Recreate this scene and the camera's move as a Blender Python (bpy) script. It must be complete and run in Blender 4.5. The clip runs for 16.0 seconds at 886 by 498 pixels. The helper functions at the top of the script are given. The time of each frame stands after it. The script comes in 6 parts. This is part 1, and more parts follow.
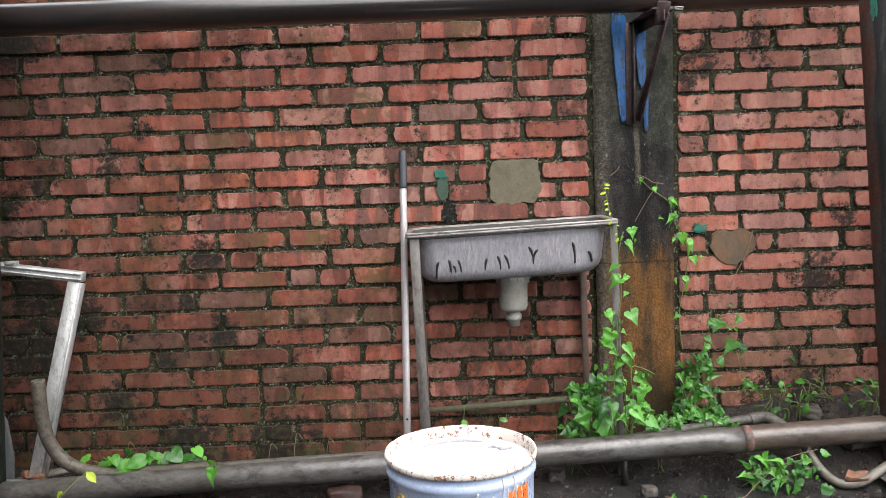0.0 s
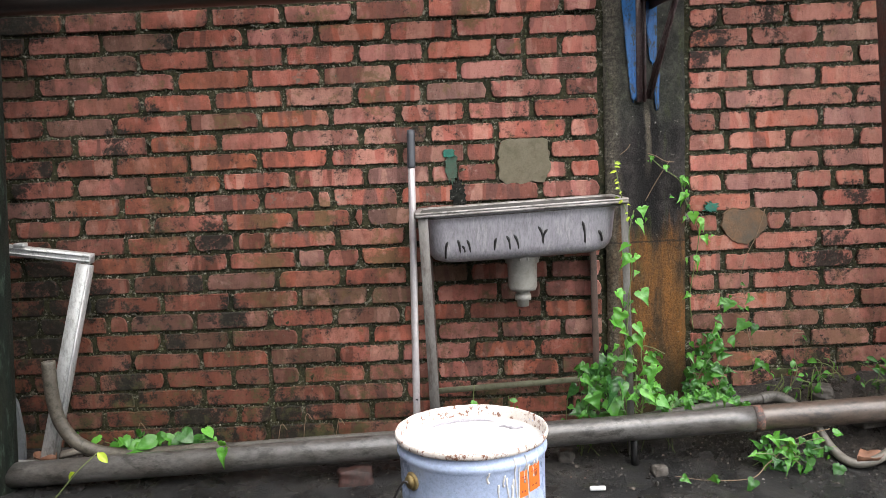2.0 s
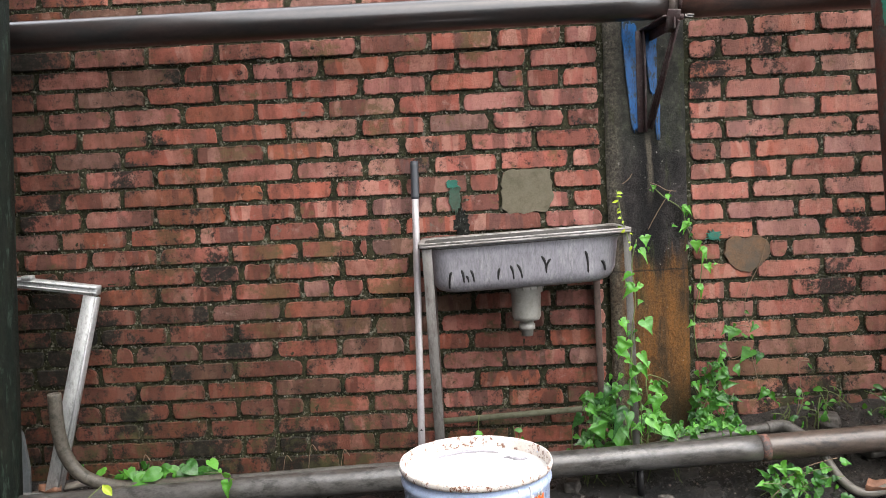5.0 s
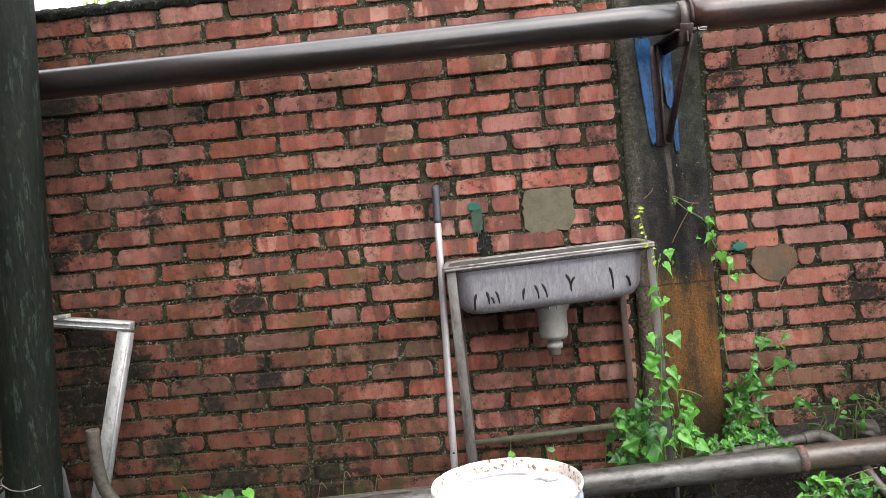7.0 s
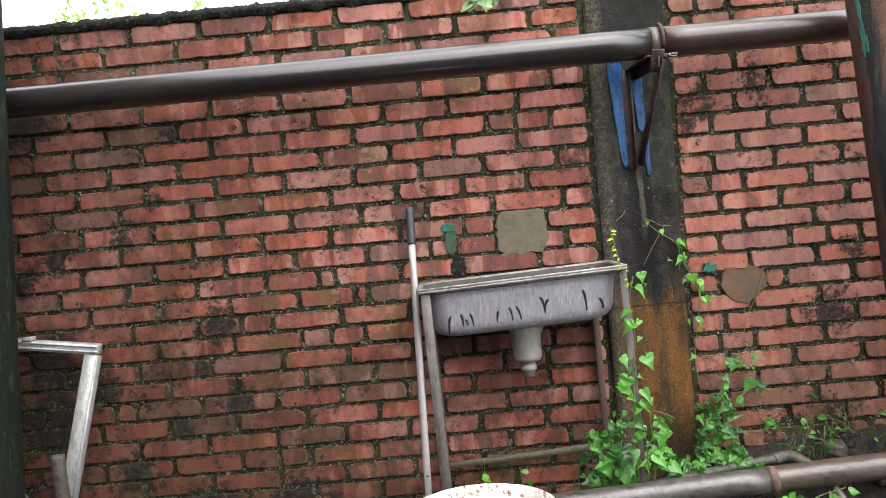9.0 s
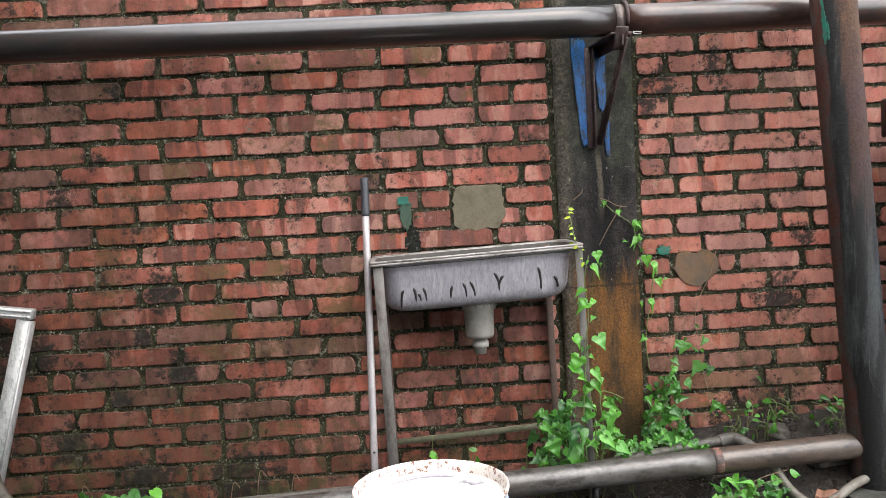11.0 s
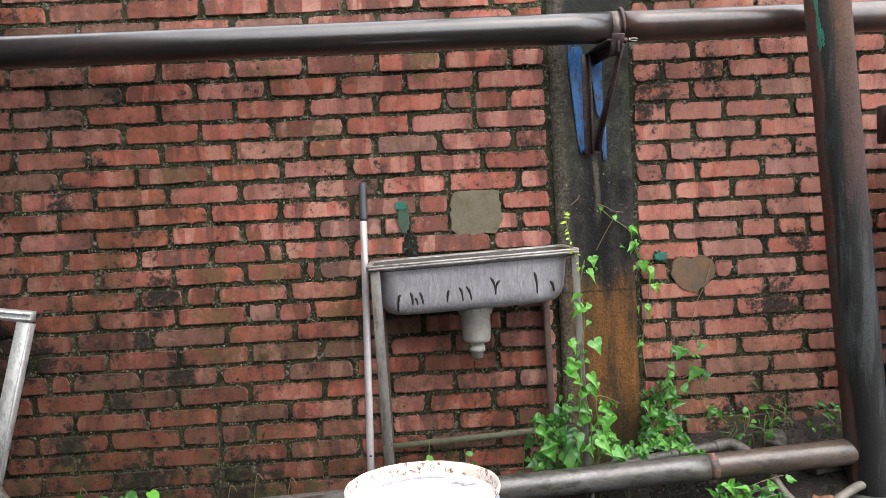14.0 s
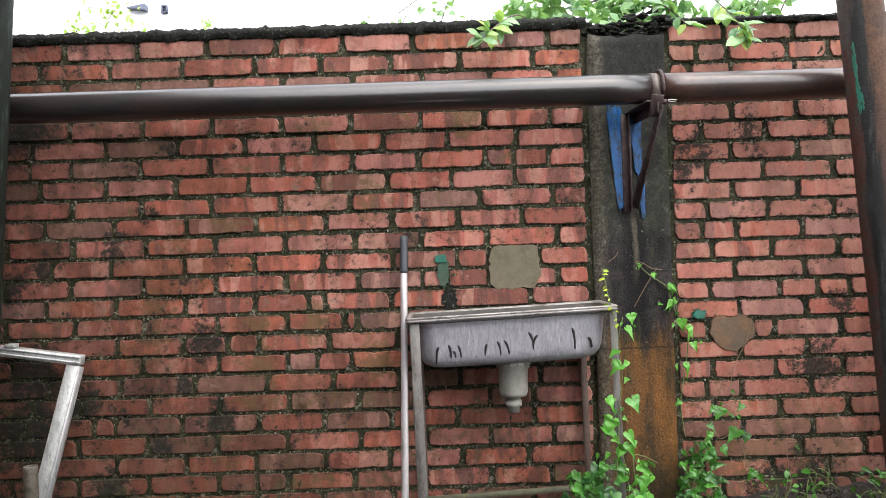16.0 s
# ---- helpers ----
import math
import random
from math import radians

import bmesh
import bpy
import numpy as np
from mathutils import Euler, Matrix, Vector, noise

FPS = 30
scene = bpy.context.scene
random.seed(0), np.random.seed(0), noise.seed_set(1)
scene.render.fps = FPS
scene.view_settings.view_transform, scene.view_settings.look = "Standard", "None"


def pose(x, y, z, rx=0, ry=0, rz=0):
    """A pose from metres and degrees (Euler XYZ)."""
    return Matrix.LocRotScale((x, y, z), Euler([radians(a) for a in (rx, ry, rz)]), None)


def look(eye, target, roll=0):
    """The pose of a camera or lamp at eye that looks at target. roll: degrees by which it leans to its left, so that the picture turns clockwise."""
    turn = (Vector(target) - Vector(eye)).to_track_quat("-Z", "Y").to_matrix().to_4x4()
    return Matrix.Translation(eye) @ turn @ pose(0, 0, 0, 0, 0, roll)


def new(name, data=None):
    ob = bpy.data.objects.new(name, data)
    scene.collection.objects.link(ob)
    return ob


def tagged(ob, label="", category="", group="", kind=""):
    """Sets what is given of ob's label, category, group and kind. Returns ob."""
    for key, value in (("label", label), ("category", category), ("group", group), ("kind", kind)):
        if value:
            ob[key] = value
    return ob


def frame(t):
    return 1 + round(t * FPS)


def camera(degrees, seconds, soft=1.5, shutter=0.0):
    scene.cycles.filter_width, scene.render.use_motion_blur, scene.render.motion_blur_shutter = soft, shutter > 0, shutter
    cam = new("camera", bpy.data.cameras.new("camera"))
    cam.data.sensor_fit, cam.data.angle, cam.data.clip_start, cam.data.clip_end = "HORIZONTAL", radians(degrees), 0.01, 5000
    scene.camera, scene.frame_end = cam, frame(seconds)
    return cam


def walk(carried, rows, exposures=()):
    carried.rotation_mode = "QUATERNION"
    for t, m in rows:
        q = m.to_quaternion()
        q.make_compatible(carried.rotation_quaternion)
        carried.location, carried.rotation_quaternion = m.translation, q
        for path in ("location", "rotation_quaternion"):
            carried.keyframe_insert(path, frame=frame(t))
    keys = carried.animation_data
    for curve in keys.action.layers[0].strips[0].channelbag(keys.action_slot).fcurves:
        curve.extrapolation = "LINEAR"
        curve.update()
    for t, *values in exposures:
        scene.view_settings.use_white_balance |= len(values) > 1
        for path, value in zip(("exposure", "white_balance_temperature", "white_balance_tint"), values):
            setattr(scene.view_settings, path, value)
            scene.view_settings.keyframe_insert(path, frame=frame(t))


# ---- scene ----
cam = camera(59.9, 16.0, soft=0.75, shutter=0.4)
PATH = [
    (0, (0.602, -2.409, 0.906), (0.592, -0.419, 0.715), -2.1),
    (0.5, (0.595, -2.4, 0.905), (0.571, -0.412, 0.689), -3.0),
    (1, (0.604, -2.408, 0.911), (0.569, -0.423, 0.667), -3.4),
    (1.5, (0.613, -2.407, 0.908), (0.57, -0.423, 0.664), -3.2),
    (2, (0.596, -2.396, 0.897), (0.566, -0.41, 0.662), -2.4),
    (2.5, (0.593, -2.406, 0.901), (0.567, -0.421, 0.663), -1.7),
    (3, (0.597, -2.398, 0.898), (0.576, -0.411, 0.669), -1.3),
    (3.5, (0.596, -2.401, 0.894), (0.583, -0.413, 0.68), -0.9),
    (4, (0.597, -2.403, 0.896), (0.582, -0.413, 0.696), -0.9),
    (4.5, (0.598, -2.405, 0.901), (0.575, -0.414, 0.72), -1.7),
    (7, (0.615, -2.424, 0.919), (0.505, -0.431, 0.809), -5.4),
    (7.5, (0.616, -2.428, 0.922), (0.501, -0.433, 0.826), -5.5),
    (8, (0.642, -2.436, 0.921), (0.51, -0.442, 0.848), -5.8),
    (8.5, (0.603, -2.43, 0.936), (0.527, -0.433, 0.867), -5.7),
    (9, (0.608, -2.421, 0.94), (0.576, -0.423, 0.862), -5.2),
    (9.5, (0.613, -2.397, 0.929), (0.637, -0.4, 0.831), -4.4),
    (10, (0.6, -2.398, 0.923), (0.675, -0.403, 0.799), -3.7),
    (10.2, (0.591, -2.37, 0.922), (0.685, -0.377, 0.787), -3.4),
    (12.5, (0.615, -2.388, 0.9), (0.687, -0.394, 0.766), -2.5),
    (13, (0.613, -2.382, 0.897), (0.69, -0.387, 0.766), -2.7),
    (13.5, (0.614, -2.383, 0.899), (0.698, -0.389, 0.774), -2.8),
    (14, (0.619, -2.389, 0.902), (0.698, -0.394, 0.791), -2.9),
    (14.5, (0.622, -2.391, 0.895), (0.683, -0.394, 0.822), -2.8),
    (15, (0.65, -2.423, 0.886), (0.653, -0.423, 0.87), -2.4),
    (15.5, (0.603, -2.418, 0.91), (0.61, -0.418, 0.92), -2.1),
    (16, (0.603, -2.424, 0.917), (0.599, -0.424, 0.937), -1.8),
]
walk(cam, [(t, look(eye, target, roll)) for t, eye, target, roll in PATH], exposures=[(0.0, 2.1, 6500, 10), (16.0, 2.1, 6500, 10)])

# ---- world and light ----
world = bpy.data.worlds.new("overcast")
scene.world = world
world.use_nodes = True
wn = world.node_tree
sky = wn.nodes.new("ShaderNodeTexSky")
sky.sky_type = "NISHITA"
sky.sun_disc = False
sky.sun_elevation, sky.sun_rotation = radians(62), radians(150)
sky.air_density, sky.dust_density, sky.ozone_density = 1.0, 6.0, 1.0
wn.nodes["Background"].inputs["Strength"].default_value = 0.15
# a thick white cloud sheet over most of the sky
cloud = wn.nodes.new("ShaderNodeTexNoise")
cloud.inputs["Scale"].default_value, cloud.inputs["Detail"].default_value = 3.0, 6.0
cloud_tone = wn.nodes.new("ShaderNodeValToRGB")
cloud_tone.color_ramp.elements[0].position, cloud_tone.color_ramp.elements[0].color = 0.3, (0.78, 0.80, 0.84, 1)
cloud_tone.color_ramp.elements[1].position, cloud_tone.color_ramp.elements[1].color = 0.7, (1.0, 1.0, 1.0, 1)
bright = wn.nodes.new("ShaderNodeMix")
bright.data_type, bright.blend_type = "RGBA", "MULTIPLY"
bright.inputs[0].default_value = 1.0
bright.inputs[7].default_value = (7.0, 7.0, 7.1, 1)
cover = wn.nodes.new("ShaderNodeMix")
cover.data_type = "RGBA"
cover.inputs[0].default_value = 0.8
wn.links.new(cloud.outputs["Fac"], cloud_tone.inputs["Fac"])
wn.links.new(cloud_tone.outputs["Color"], bright.inputs[6])
wn.links.new(sky.outputs["Color"], cover.inputs[6])
wn.links.new(bright.outputs[2], cover.inputs[7])
wn.links.new(cover.outputs[2], wn.nodes["Background"].inputs["Color"])
sun = new("sun", bpy.data.lights.new("sun", "SUN"))
sun.data.energy, sun.data.angle, sun.data.color = 0.6, radians(80), (1.0, 0.99, 0.98)
sun.matrix_world = look((2.2, -5.0, 4.2), (0.4, 0, 0))

# ---- materials ----
def nodes_of(name):
    m = bpy.data.materials.new(name)
    m.use_nodes = True
    nt = m.node_tree
    return m, nt, nt.nodes["Principled BSDF"]


def node(nt, kind, **inputs):
    n = nt.nodes.new(kind)
    for key, value in inputs.items():
        n.inputs[key.replace("_", " ")].default_value = value
    return n


def wire(nt, a, b):
    nt.links.new(a, b)


def noise_at(nt, where, scale, detail=5.0, rough=0.6, warp=0.0):
    n = node(nt, "ShaderNodeTexNoise", Scale=scale, Detail=detail, Roughness=rough, Distortion=warp)
    wire(nt, where, n.inputs["Vector"])
    return n.outputs["Fac"]


def ramp(nt, fac, stops):
    r = nt.nodes.new("ShaderNodeValToRGB")
    e = r.color_ramp.elements
    while len(e) < len(stops):
        e.new(0.5)
    for el, (p, c) in zip(e, stops):
        el.position = p
        el.color = (*c, 1) if len(c) == 3 else c
    wire(nt, fac, r.inputs["Fac"])
    return r.outputs["Color"]


def step(nt, fac, lo, hi):
    n = nt.nodes.new("ShaderNodeMapRange")
    n.inputs["From Min"].default_value, n.inputs["From Max"].default_value = lo, hi
    wire(nt, fac, n.inputs["Value"])
    return n.outputs["Result"]


def mixed(nt, fac, a, b, how="MIX"):
    n = nt.nodes.new("ShaderNodeMix")
    n.data_type, n.blend_type = "RGBA", how
    for key, value in ((0, fac), (6, a), (7, b)):
        if isinstance(value, (int, float)):
            n.inputs[key].default_value = value
        elif isinstance(value, tuple):
            n.inputs[key].default_value = (*value, 1)
        else:
            wire(nt, value, n.inputs[key])
    return n.outputs[2]


def maths(nt, op, a, b):
    n = nt.nodes.new("ShaderNodeMath")
    n.operation = op
    for key, value in ((0, a), (1, b)):
        if isinstance(value, (int, float)):
            n.inputs[key].default_value = value
        else:
            wire(nt, value, n.inputs[key])
    return n.outputs[0]


def bumped(nt, bsdf, height, strength, distance):
    b = node(nt, "ShaderNodeBump", Strength=strength, Distance=distance)
    wire(nt, height, b.inputs["Height"])
    wire(nt, b.outputs["Normal"], bsdf.inputs["Normal"])


def place(nt):
    return nt.nodes.new("ShaderNodeNewGeometry").outputs["Position"]


def worn(name, base, second, dirt, scale=8.0, amount=0.5, rough=(0.4, 0.8), metal=0.0, grain=120.0, relief=0.3, dirt_at=(0.5, 0.7), stretch=None, fine=0.25, coat=0.0, sheen=0.5):
    """Two tones, a third of dirt in patches, fine grain and relief."""
    m, nt, b = nodes_of(name)
    where = place(nt)
    if stretch:
        mp = nt.nodes.new("ShaderNodeMapping")
        mp.inputs["Scale"].default_value = stretch
        wire(nt, where, mp.inputs["Vector"])
        where = mp.outputs["Vector"]
    big = noise_at(nt, where, scale, 8, 0.7, 0.1)
    small = noise_at(nt, where, grain, 7, 0.8)
    spots = noise_at(nt, where, scale * 2.3, 9, 0.75, 0.15)
    col = mixed(nt, step(nt, big, 0.35, 0.65), base, second)
    col = mixed(nt, maths(nt, "MULTIPLY", step(nt, spots, *dirt_at), amount), col, dirt)
    col = mixed(nt, fine, col, ramp(nt, small, [(0.38, (0.25, 0.25, 0.25)), (0.56, (1, 1, 1))]), "MULTIPLY")
    wire(nt, col, b.inputs["Base Color"])
    rg = nt.nodes.new("ShaderNodeMapRange")
    rg.inputs["From Min"].default_value, rg.inputs["From Max"].default_value = 0.3, 0.7
    rg.inputs["To Min"].default_value, rg.inputs["To Max"].default_value = rough
    wire(nt, spots, rg.inputs["Value"])
    wire(nt, rg.outputs["Result"], b.inputs["Roughness"])
    b.inputs["Metallic"].default_value = metal
    b.inputs["Specular IOR Level"].default_value = sheen
    b.inputs["Coat Weight"].default_value, b.inputs["Coat Roughness"].default_value = coat, 0.17
    if relief:
        bumped(nt, b, maths(nt, "ADD", maths(nt, "MULTIPLY", small, 0.5), spots), relief, 0.004)
    return m


# blackest mould blotches on the masonry: x, z, radius
MOULD = [(-0.247, 1.279, 0.034), (-0.331, 1.087, 0.034), (-0.435, 0.971, 0.053), (-0.657, 0.912, 0.043), (-0.72, 1.36, 0.11), (-0.758, 0.86, 0.055),
         (-0.163, 0.671, 0.064), (-0.70, 0.578, 0.094), (-0.568, 0.491, 0.068), (-0.12, 0.423, 0.06), (-0.228, 0.542, 0.034), (-0.74, 0.40, 0.102),
         (1.571, 1.281, 0.06), (1.395, 1.232, 0.085), (1.355, 1.164, 0.043), (1.604, 1.219, 0.034), (1.767, 0.548, 0.09), (1.848, 0.732, 0.047),
         (-0.306, 0.344, 0.038), (-0.465, 0.21, 0.06), (1.738, 0.18, 0.10), (1.599, 0.17, 0.077), (0.05, 0.06, 0.11), (-0.25, 0.06, 0.09)]
# brown, overburnt bricks and lichen: x, z, radius
BROWN = [(0.385, 1.094, 0.055), (0.205, 1.345, 0.07), (0.667, 1.345, 0.05), (-0.086, 1.034, 0.045), (0.002, 0.729, 0.04), (-0.335, 0.659, 0.07),
         (-0.004, 0.602, 0.07), (0.014, 0.478, 0.07), (-0.311, 0.78, 0.05), (0.196, 0.728, 0.06), (0.382, 0.606, 0.06), (1.75, 0.30, 0.14), (1.52, 0.25, 0.12)]


def spots_at(nt, where, spots, gain):
    """How near a point of the wall lies to any of the spots."""
    total = None
    for sx, sz, sr in spots:
        off = nt.nodes.new("ShaderNodeVectorMath")
        off.operation = "DISTANCE"
        wire(nt, where, off.inputs[0])
        off.inputs[1].default_value = (sx, 0, sz)
        one = maths(nt, "MULTIPLY", step(nt, off.outputs["Value"], sr * 1.6, sr * 0.4), gain)
        total = one if total is None else maths(nt, "MAXIMUM", total, one)
    return total


def brick_material(name, joined=False):
    m, nt, b = nodes_of(name)
    where = place(nt)
    if joined:
        rnd = nt.nodes.new("ShaderNodeNewGeometry").outputs["Random Per Island"]
    else:
        rnd = nt.nodes.new("ShaderNodeObjectInfo").outputs["Random"]
    other = maths(nt, "FRACT", maths(nt, "MULTIPLY", rnd, 17.0), 0)
    third = maths(nt, "FRACT", maths(nt, "MULTIPLY", rnd, 61.0), 0)
    col = ramp(nt, rnd, [(0.0, (0.15, 0.066, 0.050)), (0.10, (0.30, 0.088, 0.062)), (0.30, (0.43, 0.120, 0.084)), (0.46, (0.42, 0.162, 0.136)),
                         (0.62, (0.45, 0.122, 0.078)), (0.78, (0.36, 0.108, 0.058)), (0.90, (0.31, 0.140, 0.126)), (1.0, (0.20, 0.105, 0.068))])
    # each brick has its own flashes of the kiln, upright bands with fairly sharp edges
    shift = nt.nodes.new("ShaderNodeCombineXYZ")
    wire(nt, maths(nt, "MULTIPLY", rnd, 40.0), shift.inputs[0])
    wire(nt, maths(nt, "MULTIPLY", other, 30.0), shift.inputs[2])
    apart = nt.nodes.new("ShaderNodeVectorMath")
    apart.operation = "ADD"
    wire(nt, where, apart.inputs[0])
    wire(nt, shift.outputs[0], apart.inputs[1])
    mp = nt.nodes.new("ShaderNodeMapping")
    mp.inputs["Scale"].default_value = (1.0, 1.0, 0.22)
    wire(nt, apart.outputs[0], mp.inputs["Vector"])
    own_where = mp.outputs["Vector"]
    band = noise_at(nt, own_where, 15, 2, 0.5, 0.1)
    strong = maths(nt, "ADD", maths(nt, "MULTIPLY", other, 0.7), 0.25)
    col = mixed(nt, maths(nt, "MULTIPLY", step(nt, band, 0.535, 0.565), maths(nt, "MULTIPLY", strong, 0.7)), col, (0.55, 0.275, 0.215))
    col = mixed(nt, maths(nt, "MULTIPLY", step(nt, band, 0.465, 0.43), strong), col, mixed(nt, third, (0.16, 0.042, 0.026), (0.16, 0.086, 0.078)))
    streaks = noise_at(nt, own_where, 55, 6, 0.7)
    col = mixed(nt, 0.35, col, ramp(nt, streaks, [(0.36, (0.50, 0.43, 0.40)), (0.52, (0.96, 0.95, 0.94)), (0.66, (1.0, 1.0, 1.0))]), "MULTIPLY")
    mottle = noise_at(nt, where, 34, 9, 0.78)
    col = mixed(nt, 0.7, col, ramp(nt, mottle, [(0.36, (0.54, 0.47, 0.43)), (0.48, (0.96, 0.95, 0.94)), (0.62, (1.0, 1.0, 1.0))]), "MULTIPLY")
    fine = noise_at(nt, where, 150, 8, 0.85)
    col = mixed(nt, 0.45, col, ramp(nt, fine, [(0.34, (0.34, 0.28, 0.26)), (0.46, (1, 1, 1))]), "MULTIPLY")
    xyz = nt.nodes.new("ShaderNodeSeparateXYZ")
    wire(nt, where, xyz.inputs[0])
    # lime bloom and scuffs
    bloom = noise_at(nt, where, 18, 9, 0.76, 0.15)
    col = mixed(nt, maths(nt, "MULTIPLY", step(nt, bloom, 0.56, 0.68), 0.5), col, (0.50, 0.33, 0.27))
    # brown skin and ochre lichen, on some bricks more than on others
    ochre = maths(nt, "ADD", noise_at(nt, where, 15, 8, 0.74, 0.2), maths(nt, "ADD", spots_at(nt, where, BROWN, 0.16), maths(nt, "MULTIPLY", step(nt, third, 0.80, 1.0), 0.07)))
    col = mixed(nt, maths(nt, "MULTIPLY", step(nt, ochre, 0.575, 0.66), 0.8), col, mixed(nt, mottle, (0.095, 0.066, 0.036), (0.22, 0.125, 0.045)))
    # mortar smeared over some faces
    smear = noise_at(nt, where, 11, 9, 0.72, 0.1)
    col = mixed(nt, maths(nt, "MULTIPLY", step(nt, smear, 0.63, 0.67), 0.8), col, (0.16, 0.145, 0.11))
    # paler, weathered faces past the pillar
    pale = maths(nt, "MULTIPLY", step(nt, xyz.outputs["X"], 1.25, 1.5), step(nt, noise_at(nt, where, 5, 8, 0.7), 0.36, 0.6))
    col = mixed(nt, maths(nt, "MULTIPLY", pale, 0.55), col, (0.56, 0.245, 0.19))
    if not joined:
        # grime and moss creeping in from the joints over the arrises
        own = nt.nodes.new("ShaderNodeSeparateXYZ")
        wire(nt, nt.nodes.new("ShaderNodeTexCoord").outputs["Generated"], own.inputs[0])
        ends = maths(nt, "MULTIPLY", maths(nt, "MINIMUM", own.outputs["X"], maths(nt, "SUBTRACT", 1.0, own.outputs["X"])), 0.2)
        beds = maths(nt, "MULTIPLY", maths(nt, "MINIMUM", own.outputs["Z"], maths(nt, "SUBTRACT", 1.0, own.outputs["Z"])), 0.053)
        ragged = maths(nt, "MULTIPLY", maths(nt, "SUBTRACT", noise_at(nt, where, 46, 8, 0.78), 0.5), 0.048)
        near = step(nt, maths(nt, "ADD", maths(nt, "MINIMUM", ends, beds), ragged), 0.0042, 0.0005)
        col = mixed(nt, maths(nt, "MULTIPLY", near, 0.94), col, (0.026, 0.024, 0.012))
    # dirt film with shade painted in, heavier towards the far end and wall's foot
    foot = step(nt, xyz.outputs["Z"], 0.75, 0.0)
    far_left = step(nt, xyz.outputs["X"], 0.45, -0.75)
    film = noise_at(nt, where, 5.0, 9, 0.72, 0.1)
    dirt_shade = maths(nt, "ADD", maths(nt, "MULTIPLY", foot, 0.15), maths(nt, "MULTIPLY", far_left, 0.20))
    dirt_shade = maths(nt, "ADD", dirt_shade, maths(nt, "MULTIPLY", maths(nt, "MULTIPLY", foot, far_left), 0.36))
    dirty = step(nt, maths(nt, "ADD", film, dirt_shade), 0.45, 0.74)
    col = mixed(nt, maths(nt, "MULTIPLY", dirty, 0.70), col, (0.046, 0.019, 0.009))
    # black mould in blotches
    stain = noise_at(nt, where, 20, 10, 0.84, 0.15)
    patch = step(nt, noise_at(nt, where, 2.6, 4, 0.55), 0.45, 0.66)
    damp = maths(nt, "ADD", maths(nt, "MAXIMUM", spots_at(nt, where, MOULD, 0.17), maths(nt, "MULTIPLY", patch, 0.09)), maths(nt, "MULTIPLY", dirt_shade, 0.15))
    black = step(nt, maths(nt, "ADD", stain, damp), 0.60, 0.67)
    col = mixed(nt, maths(nt, "MULTIPLY", black, 0.94), col, ramp(nt, noise_at(nt, where, 48, 8, 0.8), [(0.36, (0.003, 0.0035, 0.003)), (0.52, (0.010, 0.011, 0.008)), (0.64, (0.050, 0.040, 0.028))]))
    # thin green film low down
    moss = step(nt, maths(nt, "ADD", noise_at(nt, where, 12, 8, 0.75, 0.2), maths(nt, "MULTIPLY", foot, 0.10)), 0.595, 0.70)
    col = mixed(nt, maths(nt, "MULTIPLY", moss, 0.75), col, (0.064, 0.060, 0.022))
    col = mixed(nt, 1.0, col, (0.93, 1.0, 1.0), "MULTIPLY")
    wire(nt, col, b.inputs["Base Color"])
    wet = noise_at(nt, where, 6, 4, 0.6)
    rg = nt.nodes.new("ShaderNodeMapRange")
    rg.inputs["To Min"].default_value, rg.inputs["To Max"].default_value = 0.5, 0.9
    b.inputs["Specular IOR Level"].default_value = 0.28
    wire(nt, wet, rg.inputs["Value"])
    wire(nt, rg.outputs["Result"], b.inputs["Roughness"])
    height = maths(nt, "ADD", maths(nt, "MULTIPLY", fine, 0.3), maths(nt, "ADD", maths(nt, "MULTIPLY", mottle, 0.7), maths(nt, "MULTIPLY", stain, 0.5)))
    bumped(nt, b, height, 0.8, 0.007)
    return m


def leaf_material(name, light, dark, vein, rough=0.26, through_light=0.20):
    m, nt, b = nodes_of(name)
    where = place(nt)
    rnd = nt.nodes.new("ShaderNodeObjectInfo").outputs["Random"]
    isl = nt.nodes.new("ShaderNodeNewGeometry").outputs["Random Per Island"]
    both = maths(nt, "FRACT", maths(nt, "ADD", rnd, isl), 0)
    col = mixed(nt, both, dark, light)
    col = mixed(nt, maths(nt, "MULTIPLY", step(nt, noise_at(nt, where, 75, 6, 0.7), 0.45, 0.62), 0.5), col, vein)
    wire(nt, col, b.inputs["Base Color"])
    b.inputs["Roughness"].default_value = rough
    tr = nt.nodes.new("ShaderNodeBsdfTranslucent")
    wire(nt, mixed(nt, 0.6, col, (0.30, 0.55, 0.05)), tr.inputs["Color"])
    mx = nt.nodes.new("ShaderNodeMixShader")
    mx.inputs[0].default_value = through_light
    wire(nt, b.outputs[0], mx.inputs[1])
    wire(nt, tr.outputs[0], mx.inputs[2])
    wire(nt, mx.outputs[0], nt.nodes["Material Output"].inputs["Surface"])
    bumped(nt, b, noise_at(nt, where, 90, 4, 0.65), 0.6, 0.004)
    return m


def plain(name, color, rough=0.5, metal=0.0):
    m, nt, b = nodes_of(name)
    where = place(nt)
    n = noise_at(nt, where, 90, 5, 0.7)
    wire(nt, mixed(nt, 0.3, color, ramp(nt, n, [(0.3, (0.5, 0.5, 0.5)), (0.7, (1, 1, 1))]), "MULTIPLY"), b.inputs["Base Color"])
    b.inputs["Roughness"].default_value, b.inputs["Metallic"].default_value = rough, metal
    return m


